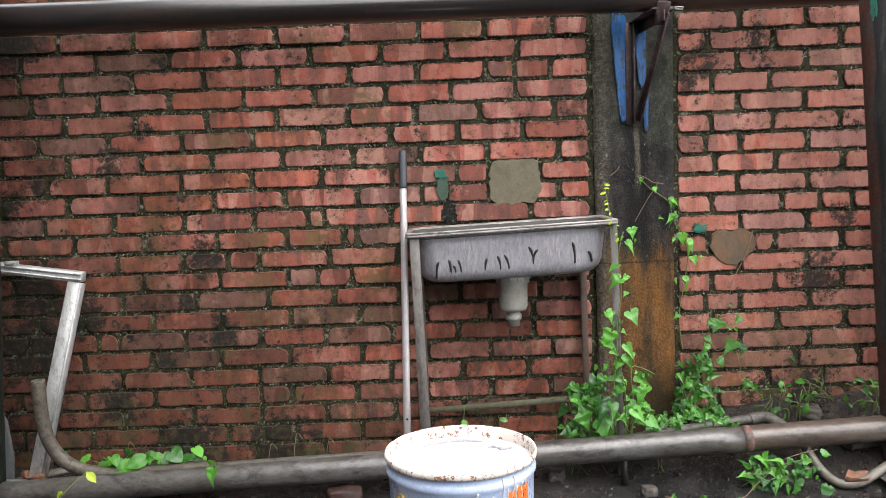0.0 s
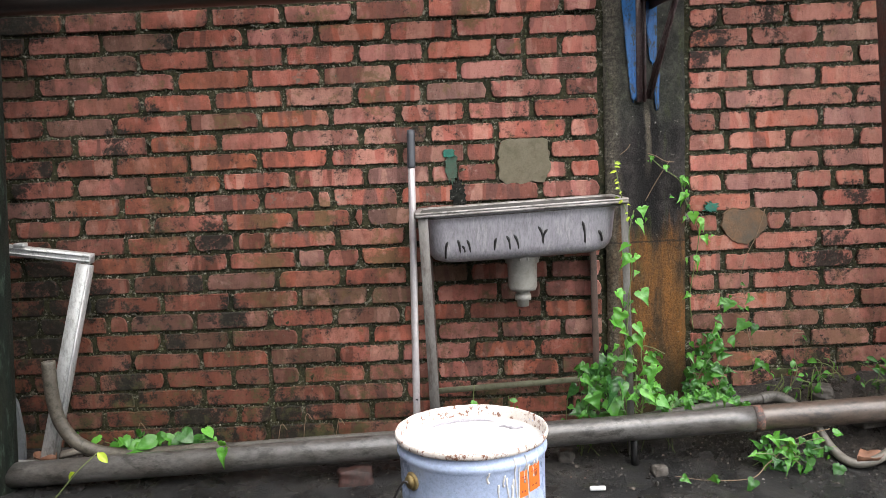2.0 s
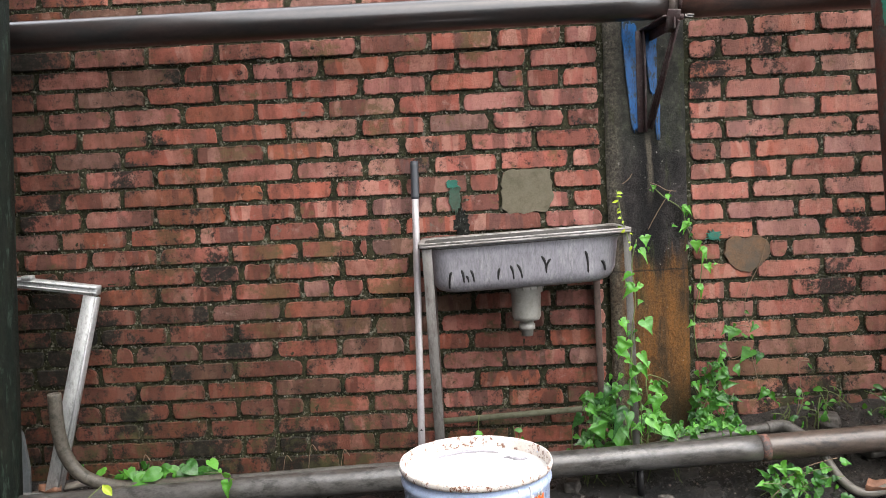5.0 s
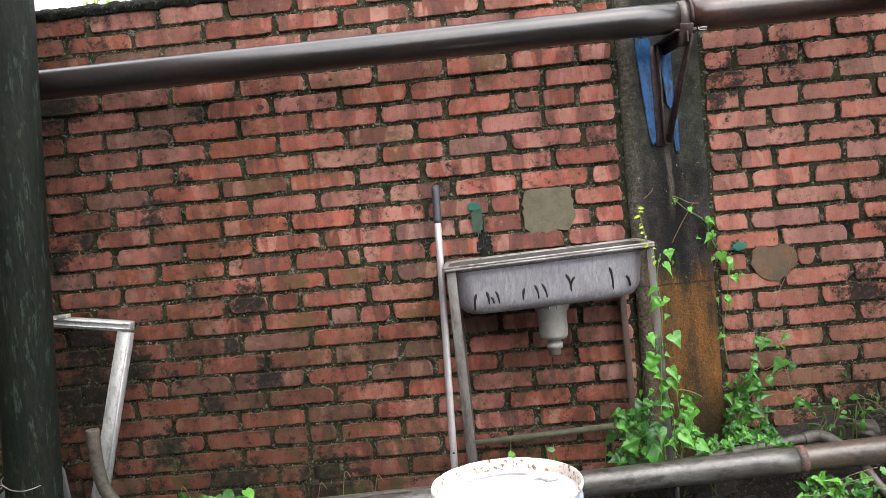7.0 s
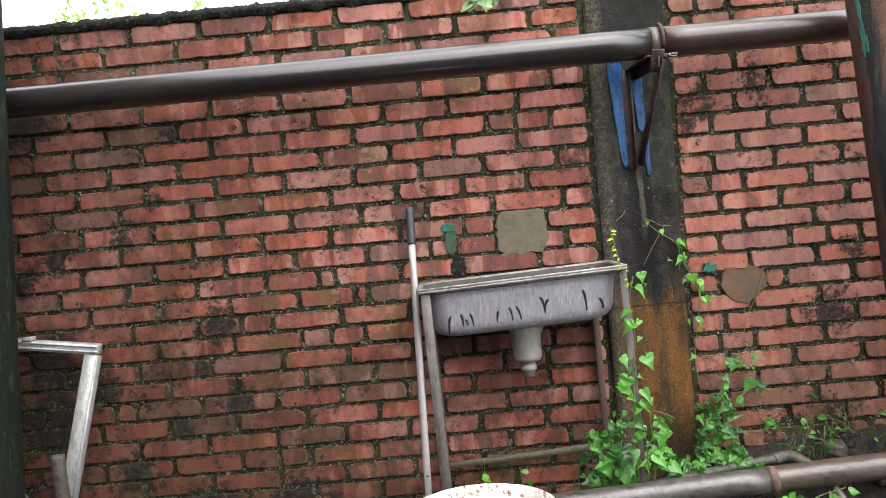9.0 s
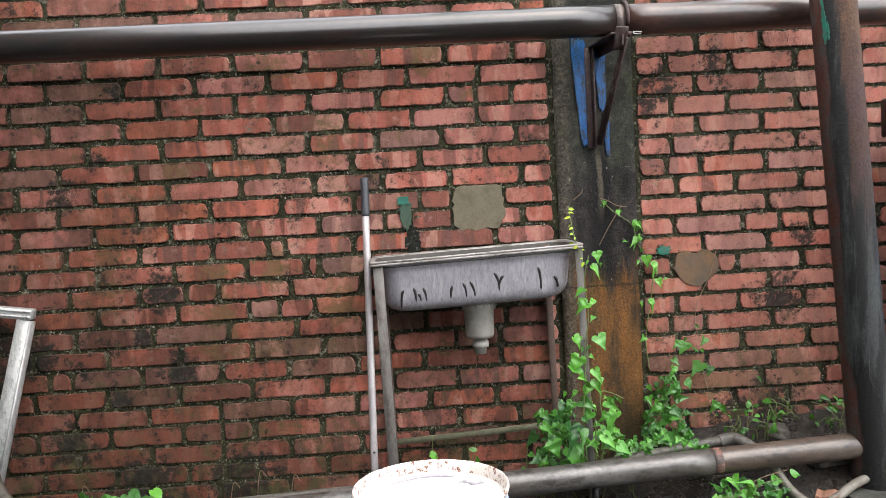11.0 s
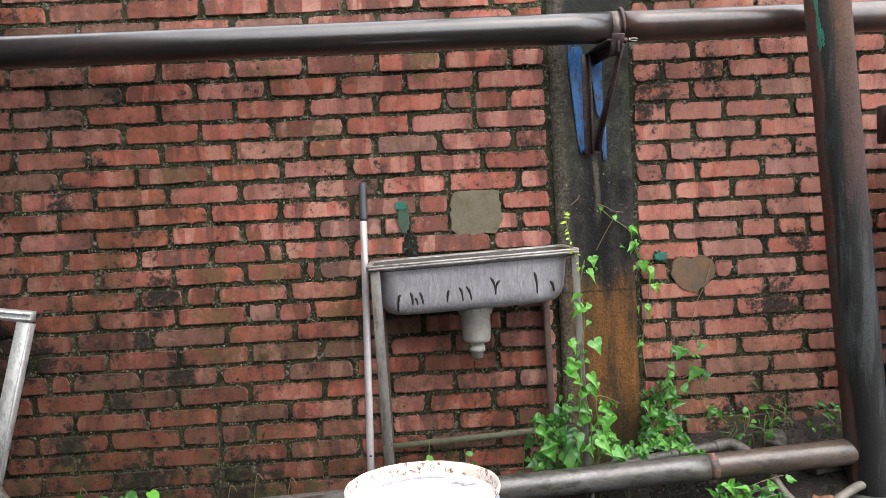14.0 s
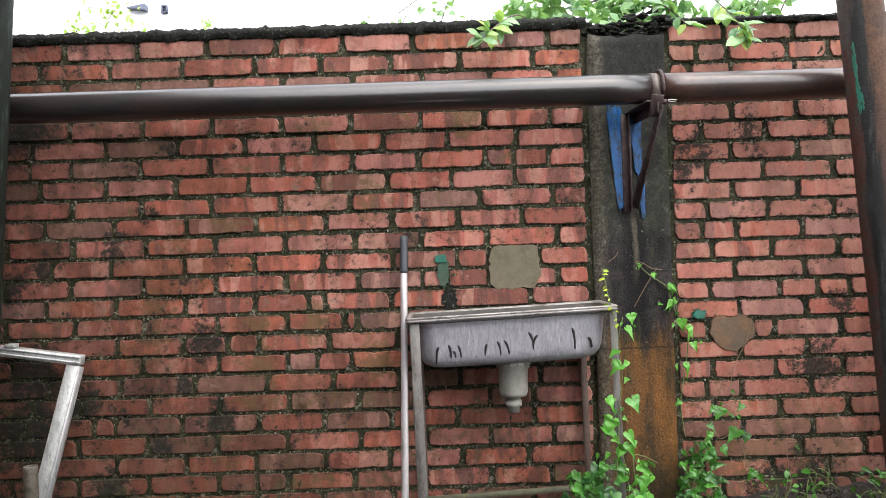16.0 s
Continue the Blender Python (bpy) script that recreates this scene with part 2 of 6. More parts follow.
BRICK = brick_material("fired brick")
BRICK_JOINED = brick_material("fired brick joined", True)
MORTAR = worn("old mossy mortar", (0.060, 0.058, 0.028), (0.009, 0.011, 0.005), (0.24, 0.23, 0.18), 21, 0.85, (0.6, 0.95), 0, 110, 1.0, (0.55, 0.61), None, 0.9, 0.0, 0.2)
MOSSY = worn("black mossy mortar", (0.008, 0.0085, 0.007), (0.026, 0.027, 0.022), (0.17, 0.17, 0.15), 45, 0.8, (0.7, 0.95), 0, 130, 1.0, (0.57, 0.62), None, 0.95, 0.0, 0.15)
PATCH = worn("mortar patch", (0.15, 0.125, 0.082), (0.11, 0.098, 0.058), (0.06, 0.062, 0.035), 14, 0.6, (0.6, 0.9), 0, 350, 0.5)
PATCH_DARK = worn("damp mortar patch", (0.165, 0.085, 0.036), (0.085, 0.066, 0.044), (0.05, 0.046, 0.036), 16, 0.7, (0.4, 0.8), 0, 300, 0.5)
GREEN_PAINT = worn("green paint", (0.012, 0.15, 0.10), (0.010, 0.10, 0.07), (0.10, 0.09, 0.05), 30, 0.7, (0.3, 0.7), 0, 200, 0.4, (0.55, 0.62))
GREEN_DULL = worn("dull green paint", (0.025, 0.085, 0.05), (0.05, 0.06, 0.04), (0.03, 0.03, 0.02), 25, 0.7, (0.4, 0.8), 0, 200, 0.4)
BLUE_PAINT = worn("blue paint", (0.004, 0.075, 0.235), (0.006, 0.105, 0.31), (0.02, 0.030, 0.034), 26, 0.95, (0.3, 0.6), 0, 90, 0.4, (0.51, 0.57), (1, 1, 0.35), 0.6)
ANGLE = worn("painted angle steel", (0.034, 0.017, 0.016), (0.060, 0.034, 0.032), (0.15, 0.14, 0.13), 18, 0.8, (0.4, 0.75), 0.3, 200, 0.5)
PIPE_TOP = worn("wet brown painted pipe", (0.015, 0.0115, 0.0105), (0.025, 0.016, 0.014), (0.007, 0.008, 0.008), 7, 0.8, (0.26, 0.44), 0.0, 90, 0.05, (0.48, 0.60), (0.5, 1, 1), 0.5, 0.7)
PIPE_RUST = worn("rusty brown pipe", (0.062, 0.027, 0.018), (0.034, 0.020, 0.016), (0.014, 0.012, 0.011), 7, 0.8, (0.28, 0.46), 0.0, 90, 0.05, (0.48, 0.60), (0.5, 1, 1), 0.5, 0.6)
PIPE_LOW = worn("grey weathered pipe", (0.115, 0.112, 0.106), (0.064, 0.056, 0.048), (0.020, 0.018, 0.015), 13, 0.9, (0.25, 0.5), 0.0, 80, 0.25, (0.52, 0.62), (0.5, 1, 1), 0.65, 0.5)
PIPE_LOW_RUST = worn("brown weathered pipe", (0.105, 0.080, 0.062), (0.060, 0.042, 0.032), (0.020, 0.016, 0.013), 13, 0.9, (0.28, 0.52), 0.0, 80, 0.25, (0.52, 0.62), (0.5, 1, 1), 0.65, 0.4)
RUST_RING = worn("rust band", (0.30, 0.13, 0.095), (0.12, 0.06, 0.045), (0.060, 0.056, 0.053), 30, 0.95, (0.4, 0.7), 0.0, 90, 0.5, (0.46, 0.54), (1, 1, 1), 0.6)
POST_DARK = worn("dark wet steel post", (0.003, 0.008, 0.005), (0.014, 0.015, 0.009), (0.040, 0.062, 0.044), 16, 0.85, (0.55, 0.85), 0.0, 70, 0.9, (0.55, 0.60), (1.5, 1.5, 0.3), 0.9, 0.0, 0.22)
STEEL = worn("dull stainless steel", (0.39, 0.375, 0.405), (0.30, 0.29, 0.315), (0.56, 0.54, 0.54), 16, 0.5, (0.38, 0.62), 0.15, 120, 0.12, (0.54, 0.62), (1.4, 1.4, 0.35), 0.45)
# sink inside: grime and the bowl's own shade in one dark colour
STEEL_SHADED_GRIME = worn("grimy shaded sink inside", (0.055, 0.052, 0.046), (0.032, 0.030, 0.026), (0.10, 0.093, 0.08), 12, 0.6, (0.5, 0.8), 0.2, 140, 0.2)
SCUFF = worn("scuffed pipe paint", (0.15, 0.12, 0.105), (0.09, 0.065, 0.055), (0.28, 0.25, 0.23), 40, 0.7, (0.3, 0.5), 0.2, 200, 0.2)
STEEL_RIM = worn("worn steel rim", (0.42, 0.40, 0.385), (0.26, 0.24, 0.22), (0.08, 0.075, 0.06), 26, 0.8, (0.35, 0.65), 0.5, 200, 0.3, (0.5, 0.62), (0.4, 1, 1))
TAR = plain("black tar", (0.012, 0.011, 0.011), 0.5)
LEG_STEEL = worn("weathered leg steel", (0.20, 0.19, 0.178), (0.115, 0.105, 0.095), (0.07, 0.055, 0.045), 20, 0.7, (0.5, 0.8), 0.3, 220, 0.4, (0.5, 0.62), (1, 1, 0.3))
LEG_DARK = worn("rusty leg steel", (0.11, 0.075, 0.06), (0.08, 0.05, 0.04), (0.04, 0.03, 0.025), 20, 0.7, (0.5, 0.8), 0.2, 220, 0.4)
PVC = worn("grey plastic fitting", (0.33, 0.32, 0.29), (0.26, 0.25, 0.22), (0.14, 0.12, 0.09), 16, 0.6, (0.4, 0.65), 0, 200, 0.1)
PVC_OLD = worn("dirty plastic pipe", (0.115, 0.102, 0.080), (0.066, 0.056, 0.042), (0.024, 0.022, 0.014), 18, 0.8, (0.4, 0.7), 0, 90, 0.2, (0.5, 0.62), None, 0.5)
HOSE = worn("muddy grey hose", (0.105, 0.098, 0.086), (0.062, 0.056, 0.046), (0.024, 0.021, 0.017), 20, 0.8, (0.4, 0.7), 0, 90, 0.2, (0.5, 0.62), None, 0.5)
ALU = worn("scratched white aluminium", (0.56, 0.57, 0.56), (0.42, 0.43, 0.42), (0.20, 0.20, 0.18), 30, 0.7, (0.35, 0.6), 0.45, 260, 0.2, (0.5, 0.64), (1, 1, 0.4))
TUBE = worn("grey painted tube", (0.50, 0.47, 0.47), (0.42, 0.39, 0.39), (0.20, 0.16, 0.14), 20, 0.5, (0.3, 0.5), 0.3, 200, 0.08, (0.55, 0.7), (1, 1, 0.2))
GRIP = plain("dark rubber grip", (0.045, 0.05, 0.058), 0.5)
PAIL = worn("pale blue enamel", (0.46, 0.55, 0.74), (0.42, 0.51, 0.71), (0.36, 0.42, 0.55), 7, 0.35, (0.2, 0.35), 0, 200, 0.05)
WHITE = worn("white dried paint", (0.66, 0.64, 0.62), (0.58, 0.555, 0.53), (0.36, 0.31, 0.27), 13, 0.6, (0.4, 0.6), 0, 160, 0.15, (0.62, 0.75))
RIM_RUST = worn("white rim with rust", (0.76, 0.72, 0.68), (0.66, 0.58, 0.50), (0.16, 0.055, 0.02), 34, 0.97, (0.4, 0.7), 0, 220, 0.3, (0.535, 0.585))
MOSSY_BAR = worn("mossy bar paint", (0.13, 0.13, 0.085), (0.085, 0.085, 0.05), (0.045, 0.05, 0.02), 30, 0.7, (0.5, 0.8), 0.1, 120, 0.4)
ORANGE = plain("orange label", (0.85, 0.17, 0.02), 0.5)
INK = plain("dark print", (0.12, 0.03, 0.02), 0.6)
BRASS = worn("tarnished brass", (0.45, 0.34, 0.16), (0.30, 0.22, 0.10), (0.12, 0.08, 0.04), 60, 0.7, (0.3, 0.55), 0.7, 260, 0.3)
IRON_WIRE = plain("iron wire", (0.10, 0.09, 0.085), 0.5, 0.6)
WIRE_GREY = plain("pale wire", (0.30, 0.29, 0.27), 0.5, 0.5)
STEM = plain("green stem", (0.12, 0.16, 0.045), 0.6)
STEM_DRY = plain("dry stem", (0.19, 0.13, 0.08), 0.8)
BARK = worn("grey bark", (0.16, 0.13, 0.10), (0.09, 0.075, 0.06), (0.05, 0.06, 0.03), 20, 0.6, (0.7, 0.9), 0, 150, 0.8)
LEAF = leaf_material("vine leaf", (0.066, 0.235, 0.026), (0.010, 0.055, 0.014), (0.085, 0.24, 0.06))
LEAF_SUN = leaf_material("fresh vine leaf", (0.115, 0.36, 0.040), (0.055, 0.23, 0.026), (0.16, 0.38, 0.09))
LEAF_YOUNG = leaf_material("young leaf", (0.42, 0.52, 0.03), (0.26, 0.46, 0.04), (0.5, 0.55, 0.08))
# tree leaves: washed-out glare of the sky is put into their pale tones
LEAF_TREE = leaf_material("tree leaf", (0.34, 0.54, 0.24), (0.045, 0.17, 0.085), (0.40, 0.56, 0.36), 0.14, 0.35)
LEAF_PALE = leaf_material("pale tree leaf", (0.50, 0.62, 0.12), (0.26, 0.48, 0.12), (0.55, 0.65, 0.30), 0.3, 0.45)
DEAD = worn("dead brown leaf", (0.22, 0.10, 0.055), (0.14, 0.065, 0.036), (0.10, 0.06, 0.04), 40, 0.6, (0.5, 0.8), 0, 200, 0.3)
STONE = worn("dirty stone", (0.095, 0.082, 0.068), (0.045, 0.04, 0.034), (0.02, 0.018, 0.015), 30, 0.6, (0.5, 0.9), 0, 200, 0.8)
STONE_RED = worn("wet brick fragment", (0.060, 0.022, 0.017), (0.034, 0.016, 0.012), (0.02, 0.015, 0.012), 20, 0.8, (0.4, 0.8), 0, 90, 0.8, (0.5, 0.6), None, 0.6)
PLASTIC = worn("milky plastic", (0.20, 0.235, 0.26), (0.16, 0.19, 0.21), (0.09, 0.09, 0.08), 12, 0.5, (0.35, 0.6), 0, 160, 0.1)
BOARD = worn("grey driftwood", (0.25, 0.22, 0.18), (0.15, 0.13, 0.105), (0.06, 0.055, 0.045), 18, 0.7, (0.6, 0.9), 0, 200, 0.5)
PLASTER = worn("dark stained plaster", (0.075, 0.073, 0.070), (0.05, 0.05, 0.048), (0.03, 0.03, 0.03), 2, 0.6, (0.7, 0.95), 0, 60, 0.3)
PANEL_BLUE = worn("faded blue sheet metal", (0.035, 0.10, 0.20), (0.05, 0.11, 0.19), (0.035, 0.025, 0.02), 9, 0.9, (0.4, 0.7), 0, 90, 0.3, (0.54, 0.6), (1, 1, 0.4), 0.5)
SHEET = worn("grey white sheet", (0.15, 0.165, 0.17), (0.11, 0.12, 0.125), (0.05, 0.05, 0.045), 8, 0.7, (0.4, 0.6), 0, 120, 0.2)
SLAB = worn("wet concrete slab", (0.085, 0.088, 0.078), (0.05, 0.05, 0.044), (0.025, 0.025, 0.02), 9, 0.7, (0.3, 0.6), 0, 90, 0.5, (0.5, 0.6), None, 0.6)
CREAM = worn("cream plastic hose", (0.17, 0.155, 0.128), (0.11, 0.10, 0.082), (0.05, 0.045, 0.035), 18, 0.7, (0.35, 0.6), 0, 120, 0.15)
RENDER_WHITE = worn("white house render", (0.82, 0.83, 0.84), (0.78, 0.79, 0.80), (0.70, 0.70, 0.70), 2, 0.4, (0.7, 0.9), 0, 40, 0.2)
AWNING = worn("blue-grey awning", (0.11, 0.12, 0.18), (0.09, 0.10, 0.15), (0.16, 0.16, 0.2), 4, 0.5, (0.4, 0.7))
GLASS_DARK = plain("dark window glass", (0.03, 0.035, 0.05), 0.12)
LITTER = plain("white paper litter", (0.8, 0.8, 0.78), 0.7)


def ground_material():
    m, nt, b = nodes_of("wet muddy concrete")
    where = place(nt)
    xyz = nt.nodes.new("ShaderNodeSeparateXYZ")
    wire(nt, where, xyz.inputs[0])
    big = noise_at(nt, where, 3.2, 7, 0.65, 0.6)
    small = noise_at(nt, where, 60, 9, 0.82)
    col = ramp(nt, big, [(0.40, (0.004, 0.004, 0.004)), (0.5, (0.011, 0.0105, 0.0095)), (0.62, (0.045, 0.042, 0.037))])
    soil = ramp(nt, small, [(0.35, (0.010, 0.008, 0.007)), (0.52, (0.032, 0.025, 0.019)), (0.66, (0.095, 0.08, 0.065))])
    heap = step(nt, maths(nt, "ADD", xyz.outputs["Z"], maths(nt, "MULTIPLY", big, 0.03)), 0.02, 0.05)
    col = mixed(nt, heap, col, soil)
    col = mixed(nt, 0.4, col, ramp(nt, small, [(0.3, (0.3, 0.3, 0.3)), (0.7, (1, 1, 1))]), "MULTIPLY")
    moss = step(nt, noise_at(nt, where, 9, 6, 0.7, 0.5), 0.58, 0.7)
    col = mixed(nt, maths(nt, "MULTIPLY", moss, 0.35), col, (0.055, 0.065, 0.02))
    wire(nt, col, b.inputs["Base Color"])
    puddle = step(nt, noise_at(nt, where, 5.5, 7, 0.65, 0.2), 0.54, 0.44)
    rg = nt.nodes.new("ShaderNodeMapRange")
    rg.inputs["To Min"].default_value, rg.inputs["To Max"].default_value = 0.75, 0.12
    wire(nt, puddle, rg.inputs["Value"])
    wire(nt, rg.outputs["Result"], b.inputs["Roughness"])
    mid = noise_at(nt, where, 24, 8, 0.75)
    bumped(nt, b, maths(nt, "ADD", maths(nt, "MULTIPLY", small, 0.6), maths(nt, "ADD", mid, big)), 1.0, 0.02)
    return m


def pillar_material():
    m, nt, b = nodes_of("stained concrete")
    where = place(nt)
    xyz = nt.nodes.new("ShaderNodeSeparateXYZ")
    wire(nt, where, xyz.inputs[0])
    mp = nt.nodes.new("ShaderNodeMapping")
    mp.inputs["Scale"].default_value = (1, 1, 0.2)
    wire(nt, where, mp.inputs["Vector"])
    runs = noise_at(nt, mp.outputs["Vector"], 18, 8, 0.7, 0.15)
    blot = noise_at(nt, where, 13, 9, 0.75, 0.15)
    fine = noise_at(nt, where, 120, 8, 0.82)
    pits = noise_at(nt, where, 60, 6, 0.8)
    col = ramp(nt, blot, [(0.38, (0.016, 0.017, 0.013)), (0.5, (0.032, 0.033, 0.025)), (0.62, (0.070, 0.068, 0.052))])
    height = maths(nt, "ADD", xyz.outputs["Z"], maths(nt, "MULTIPLY", maths(nt, "SUBTRACT", runs, 0.5), 0.34))
    # purplish black stretch above the rust, black head
    dark = maths(nt, "MULTIPLY", step(nt, height, 0.56, 0.66), step(nt, height, 1.02, 0.92))
    col = mixed(nt, maths(nt, "MULTIPLY", dark, 0.85), col, mixed(nt, step(nt, blot, 0.42, 0.6), (0.009, 0.007, 0.007), (0.036, 0.029, 0.029)))
    col = mixed(nt, maths(nt, "MULTIPLY", step(nt, height, 1.36, 1.46), 0.8), col, (0.012, 0.012, 0.010))
    # rust-coloured wash below it
    rust = maths(nt, "MULTIPLY", step(nt, height, 0.69, 0.60), step(nt, blot, 0.26, 0.46))
    tone = mixed(nt, step(nt, runs, 0.42, 0.60), (0.235, 0.098, 0.018), (0.070, 0.038, 0.015))
    col = mixed(nt, maths(nt, "MULTIPLY", rust, 0.8), col, tone)
    # dark damp foot
    damp = step(nt, maths(nt, "ADD", xyz.outputs["Z"], maths(nt, "MULTIPLY", blot, 0.3)), 0.46, 0.34)
    col = mixed(nt, maths(nt, "MULTIPLY", damp, 0.75), col, (0.026, 0.024, 0.010))
    # grey-brown bare strip along one arris
    edge = step(nt, maths(nt, "ADD", xyz.outputs["X"], maths(nt, "MULTIPLY", blot, 0.05)), 1.150, 1.125)
    col = mixed(nt, maths(nt, "MULTIPLY", edge, 0.8), col, mixed(nt, step(nt, pits, 0.42, 0.6), (0.050, 0.042, 0.030), (0.125, 0.110, 0.082)))
    # dark wet run below the bracket, with a pale streak in it and green film beside it
    side = nt.nodes.new("ShaderNodeMath")
    side.operation = "ABSOLUTE"
    wire(nt, maths(nt, "ADD", xyz.outputs["X"], maths(nt, "ADD", maths(nt, "MULTIPLY", runs, 0.06), -1.232)), side.inputs[0])
    below = maths(nt, "MULTIPLY", step(nt, xyz.outputs["Z"], 1.05, 1.0), step(nt, height, 0.58, 0.70))
    run = maths(nt, "MULTIPLY", step(nt, side.outputs[0], 0.045, 0.022), below)
    col = mixed(nt, maths(nt, "MULTIPLY", run, 0.92), col, (0.006, 0.005, 0.005))
    streak = maths(nt, "MULTIPLY", maths(nt, "MULTIPLY", step(nt, side.outputs[0], 0.014, 0.006), below), step(nt, xyz.outputs["Z"], 0.80, 0.92))
    col = mixed(nt, maths(nt, "MULTIPLY", streak, 0.8), col, (0.115, 0.098, 0.070))
    film = step(nt, noise_at(nt, mp.outputs["Vector"], 22, 5, 0.6, 0.3), 0.60, 0.70)
    col = mixed(nt, maths(nt, "MULTIPLY", film, 0.45), col, (0.055, 0.070, 0.014))
    # a pour line across, specks of lime
    line = nt.nodes.new("ShaderNodeMath")
    line.operation = "ABSOLUTE"
    wire(nt, maths(nt, "ADD", xyz.outputs["Z"], maths(nt, "ADD", maths(nt, "MULTIPLY", blot, 0.02), -0.622)), line.inputs[0])
    col = mixed(nt, maths(nt, "MULTIPLY", step(nt, line.outputs[0], 0.004, 0.0015), 0.7), col, (0.012, 0.010, 0.008))
    col = mixed(nt, 0.75, col, ramp(nt, fine, [(0.40, (0.42, 0.42, 0.42)), (0.55, (1, 1, 1))]), "MULTIPLY")
    col = mixed(nt, maths(nt, "MULTIPLY", step(nt, pits, 0.635, 0.67), 0.85), col, (0.24, 0.225, 0.20))
    wire(nt, col, b.inputs["Base Color"])
    b.inputs["Roughness"].default_value = 0.55
    b.inputs["Specular IOR Level"].default_value = 0.25
    bumped(nt, b, maths(nt, "ADD", blot, maths(nt, "ADD", maths(nt, "MULTIPLY", fine, 0.5), maths(nt, "MULTIPLY", pits, 0.5))), 0.9, 0.008)
    return m


def leaning_post_material():
    """Grey-brown paint on one side, black tar in long tongues over rust on the other."""
    m, nt, b = nodes_of("rusty tarred post")
    where = place(nt)
    xyz = nt.nodes.new("ShaderNodeSeparateXYZ")
    wire(nt, where, xyz.inputs[0])
    mp = nt.nodes.new("ShaderNodeMapping")
    mp.inputs["Scale"].default_value = (1, 1, 0.12)
    wire(nt, where, mp.inputs["Vector"])
    runs = noise_at(nt, mp.outputs["Vector"], 22, 8, 0.72, 0.1)
    blot = noise_at(nt, where, 14, 9, 0.76, 0.15)
    fine = noise_at(nt, where, 110, 8, 0.8)
    across = maths(nt, "ADD", xyz.outputs["X"], maths(nt, "SUBTRACT", maths(nt, "MULTIPLY", xyz.outputs["Z"], 0.0692), 1.889))
    across = maths(nt, "SUBTRACT", maths(nt, "MULTIPLY", across, 0.87), maths(nt, "MULTIPLY", maths(nt, "ADD", xyz.outputs["Y"], 0.29), 0.5))
    across = maths(nt, "ADD", across, maths(nt, "MULTIPLY", maths(nt, "SUBTRACT", runs, 0.5), 0.09))
    col = mixed(nt, step(nt, blot, 0.40, 0.62), (0.050, 0.024, 0.015), (0.105, 0.052, 0.027))
    violet = maths(nt, "MULTIPLY", step(nt, xyz.outputs["Z"], 1.28, 1.15), step(nt, blot, 0.36, 0.55))
    col = mixed(nt, maths(nt, "MULTIPLY", violet, 0.8), col, (0.044, 0.024, 0.025))
    strip = step(nt, across, -0.024, -0.034)
    col = mixed(nt, strip, col, mixed(nt, step(nt, blot, 0.45, 0.58), (0.055, 0.046, 0.040), (0.080, 0.026, 0.016)))
    tongue = maths(nt, "MULTIPLY", step(nt, across, -0.032, -0.026), step(nt, across, 0.014, 0.004))
    low = step(nt, maths(nt, "ADD", xyz.outputs["Z"], maths(nt, "MULTIPLY", maths(nt, "SUBTRACT", runs, 0.5), 0.9)), 0.98, 0.80)
    low = maths(nt, "MULTIPLY", low, step(nt, across, -0.034, -0.026))
    tar = maths(nt, "MAXIMUM", tongue, low)
    col = mixed(nt, maths(nt, "MULTIPLY", tar, 0.95), col, mixed(nt, step(nt, runs, 0.54, 0.62), (0.0035, 0.005, 0.005), (0.036, 0.042, 0.042)))
    col = mixed(nt, 0.7, col, ramp(nt, fine, [(0.38, (0.3, 0.3, 0.3)), (0.55, (1, 1, 1))]), "MULTIPLY")
    wire(nt, col, b.inputs["Base Color"])
    rg = nt.nodes.new("ShaderNodeMapRange")
    rg.inputs["To Min"].default_value, rg.inputs["To Max"].default_value = 0.65, 0.45
    b.inputs["Specular IOR Level"].default_value = 0.3
    wire(nt, tar, rg.inputs["Value"])
    wire(nt, rg.outputs["Result"], b.inputs["Roughness"])
    bumped(nt, b, maths(nt, "ADD", blot, maths(nt, "ADD", fine, runs)), 0.6, 0.005)
    return m


def crumb_material(name, stops):
    m, nt, b = nodes_of(name)
    isl = nt.nodes.new("ShaderNodeNewGeometry").outputs["Random Per Island"]
    col = ramp(nt, isl, stops)
    wire(nt, mixed(nt, 0.4, col, ramp(nt, noise_at(nt, place(nt), 200, 4, 0.7), [(0.35, (0.4, 0.4, 0.4)), (0.6, (1, 1, 1))]), "MULTIPLY"), b.inputs["Base Color"])
    b.inputs["Roughness"].default_value = 0.5
    return m


CRUMBS = crumb_material("soil crumbs", [(0.0, (0.012, 0.010, 0.008)), (0.65, (0.034, 0.028, 0.022)), (0.93, (0.070, 0.058, 0.046)), (0.97, (0.24, 0.22, 0.19)), (1.0, (0.13, 0.06, 0.04))])
GRAINS = crumb_material("mortar grains", [(0.0, (0.02, 0.02, 0.012)), (0.45, (0.055, 0.052, 0.03)), (0.7, (0.06, 0.085, 0.02)), (0.88, (0.12, 0.115, 0.08)), (1.0, (0.26, 0.245, 0.20))])
GROUND = ground_material()
PILLAR = pillar_material()
POST_RUST = leaning_post_material()


# ---- builders ----
def mesh_of(name, bm, material, smooth=True):
    me = bpy.data.meshes.new(name)
    bmesh.ops.recalc_face_normals(bm, faces=bm.faces)
    bm.to_mesh(me)
    bm.free()
    for p in me.polygons:
        p.use_smooth = smooth
    me.materials.append(material)
    return me


def part(name, bm, material, parent=None, label="", smooth=True):
    ob = new(name, mesh_of(name, bm, material, smooth))
    if parent:
        hang(ob, parent)
    if label:
        tagged(ob, label)
    return ob


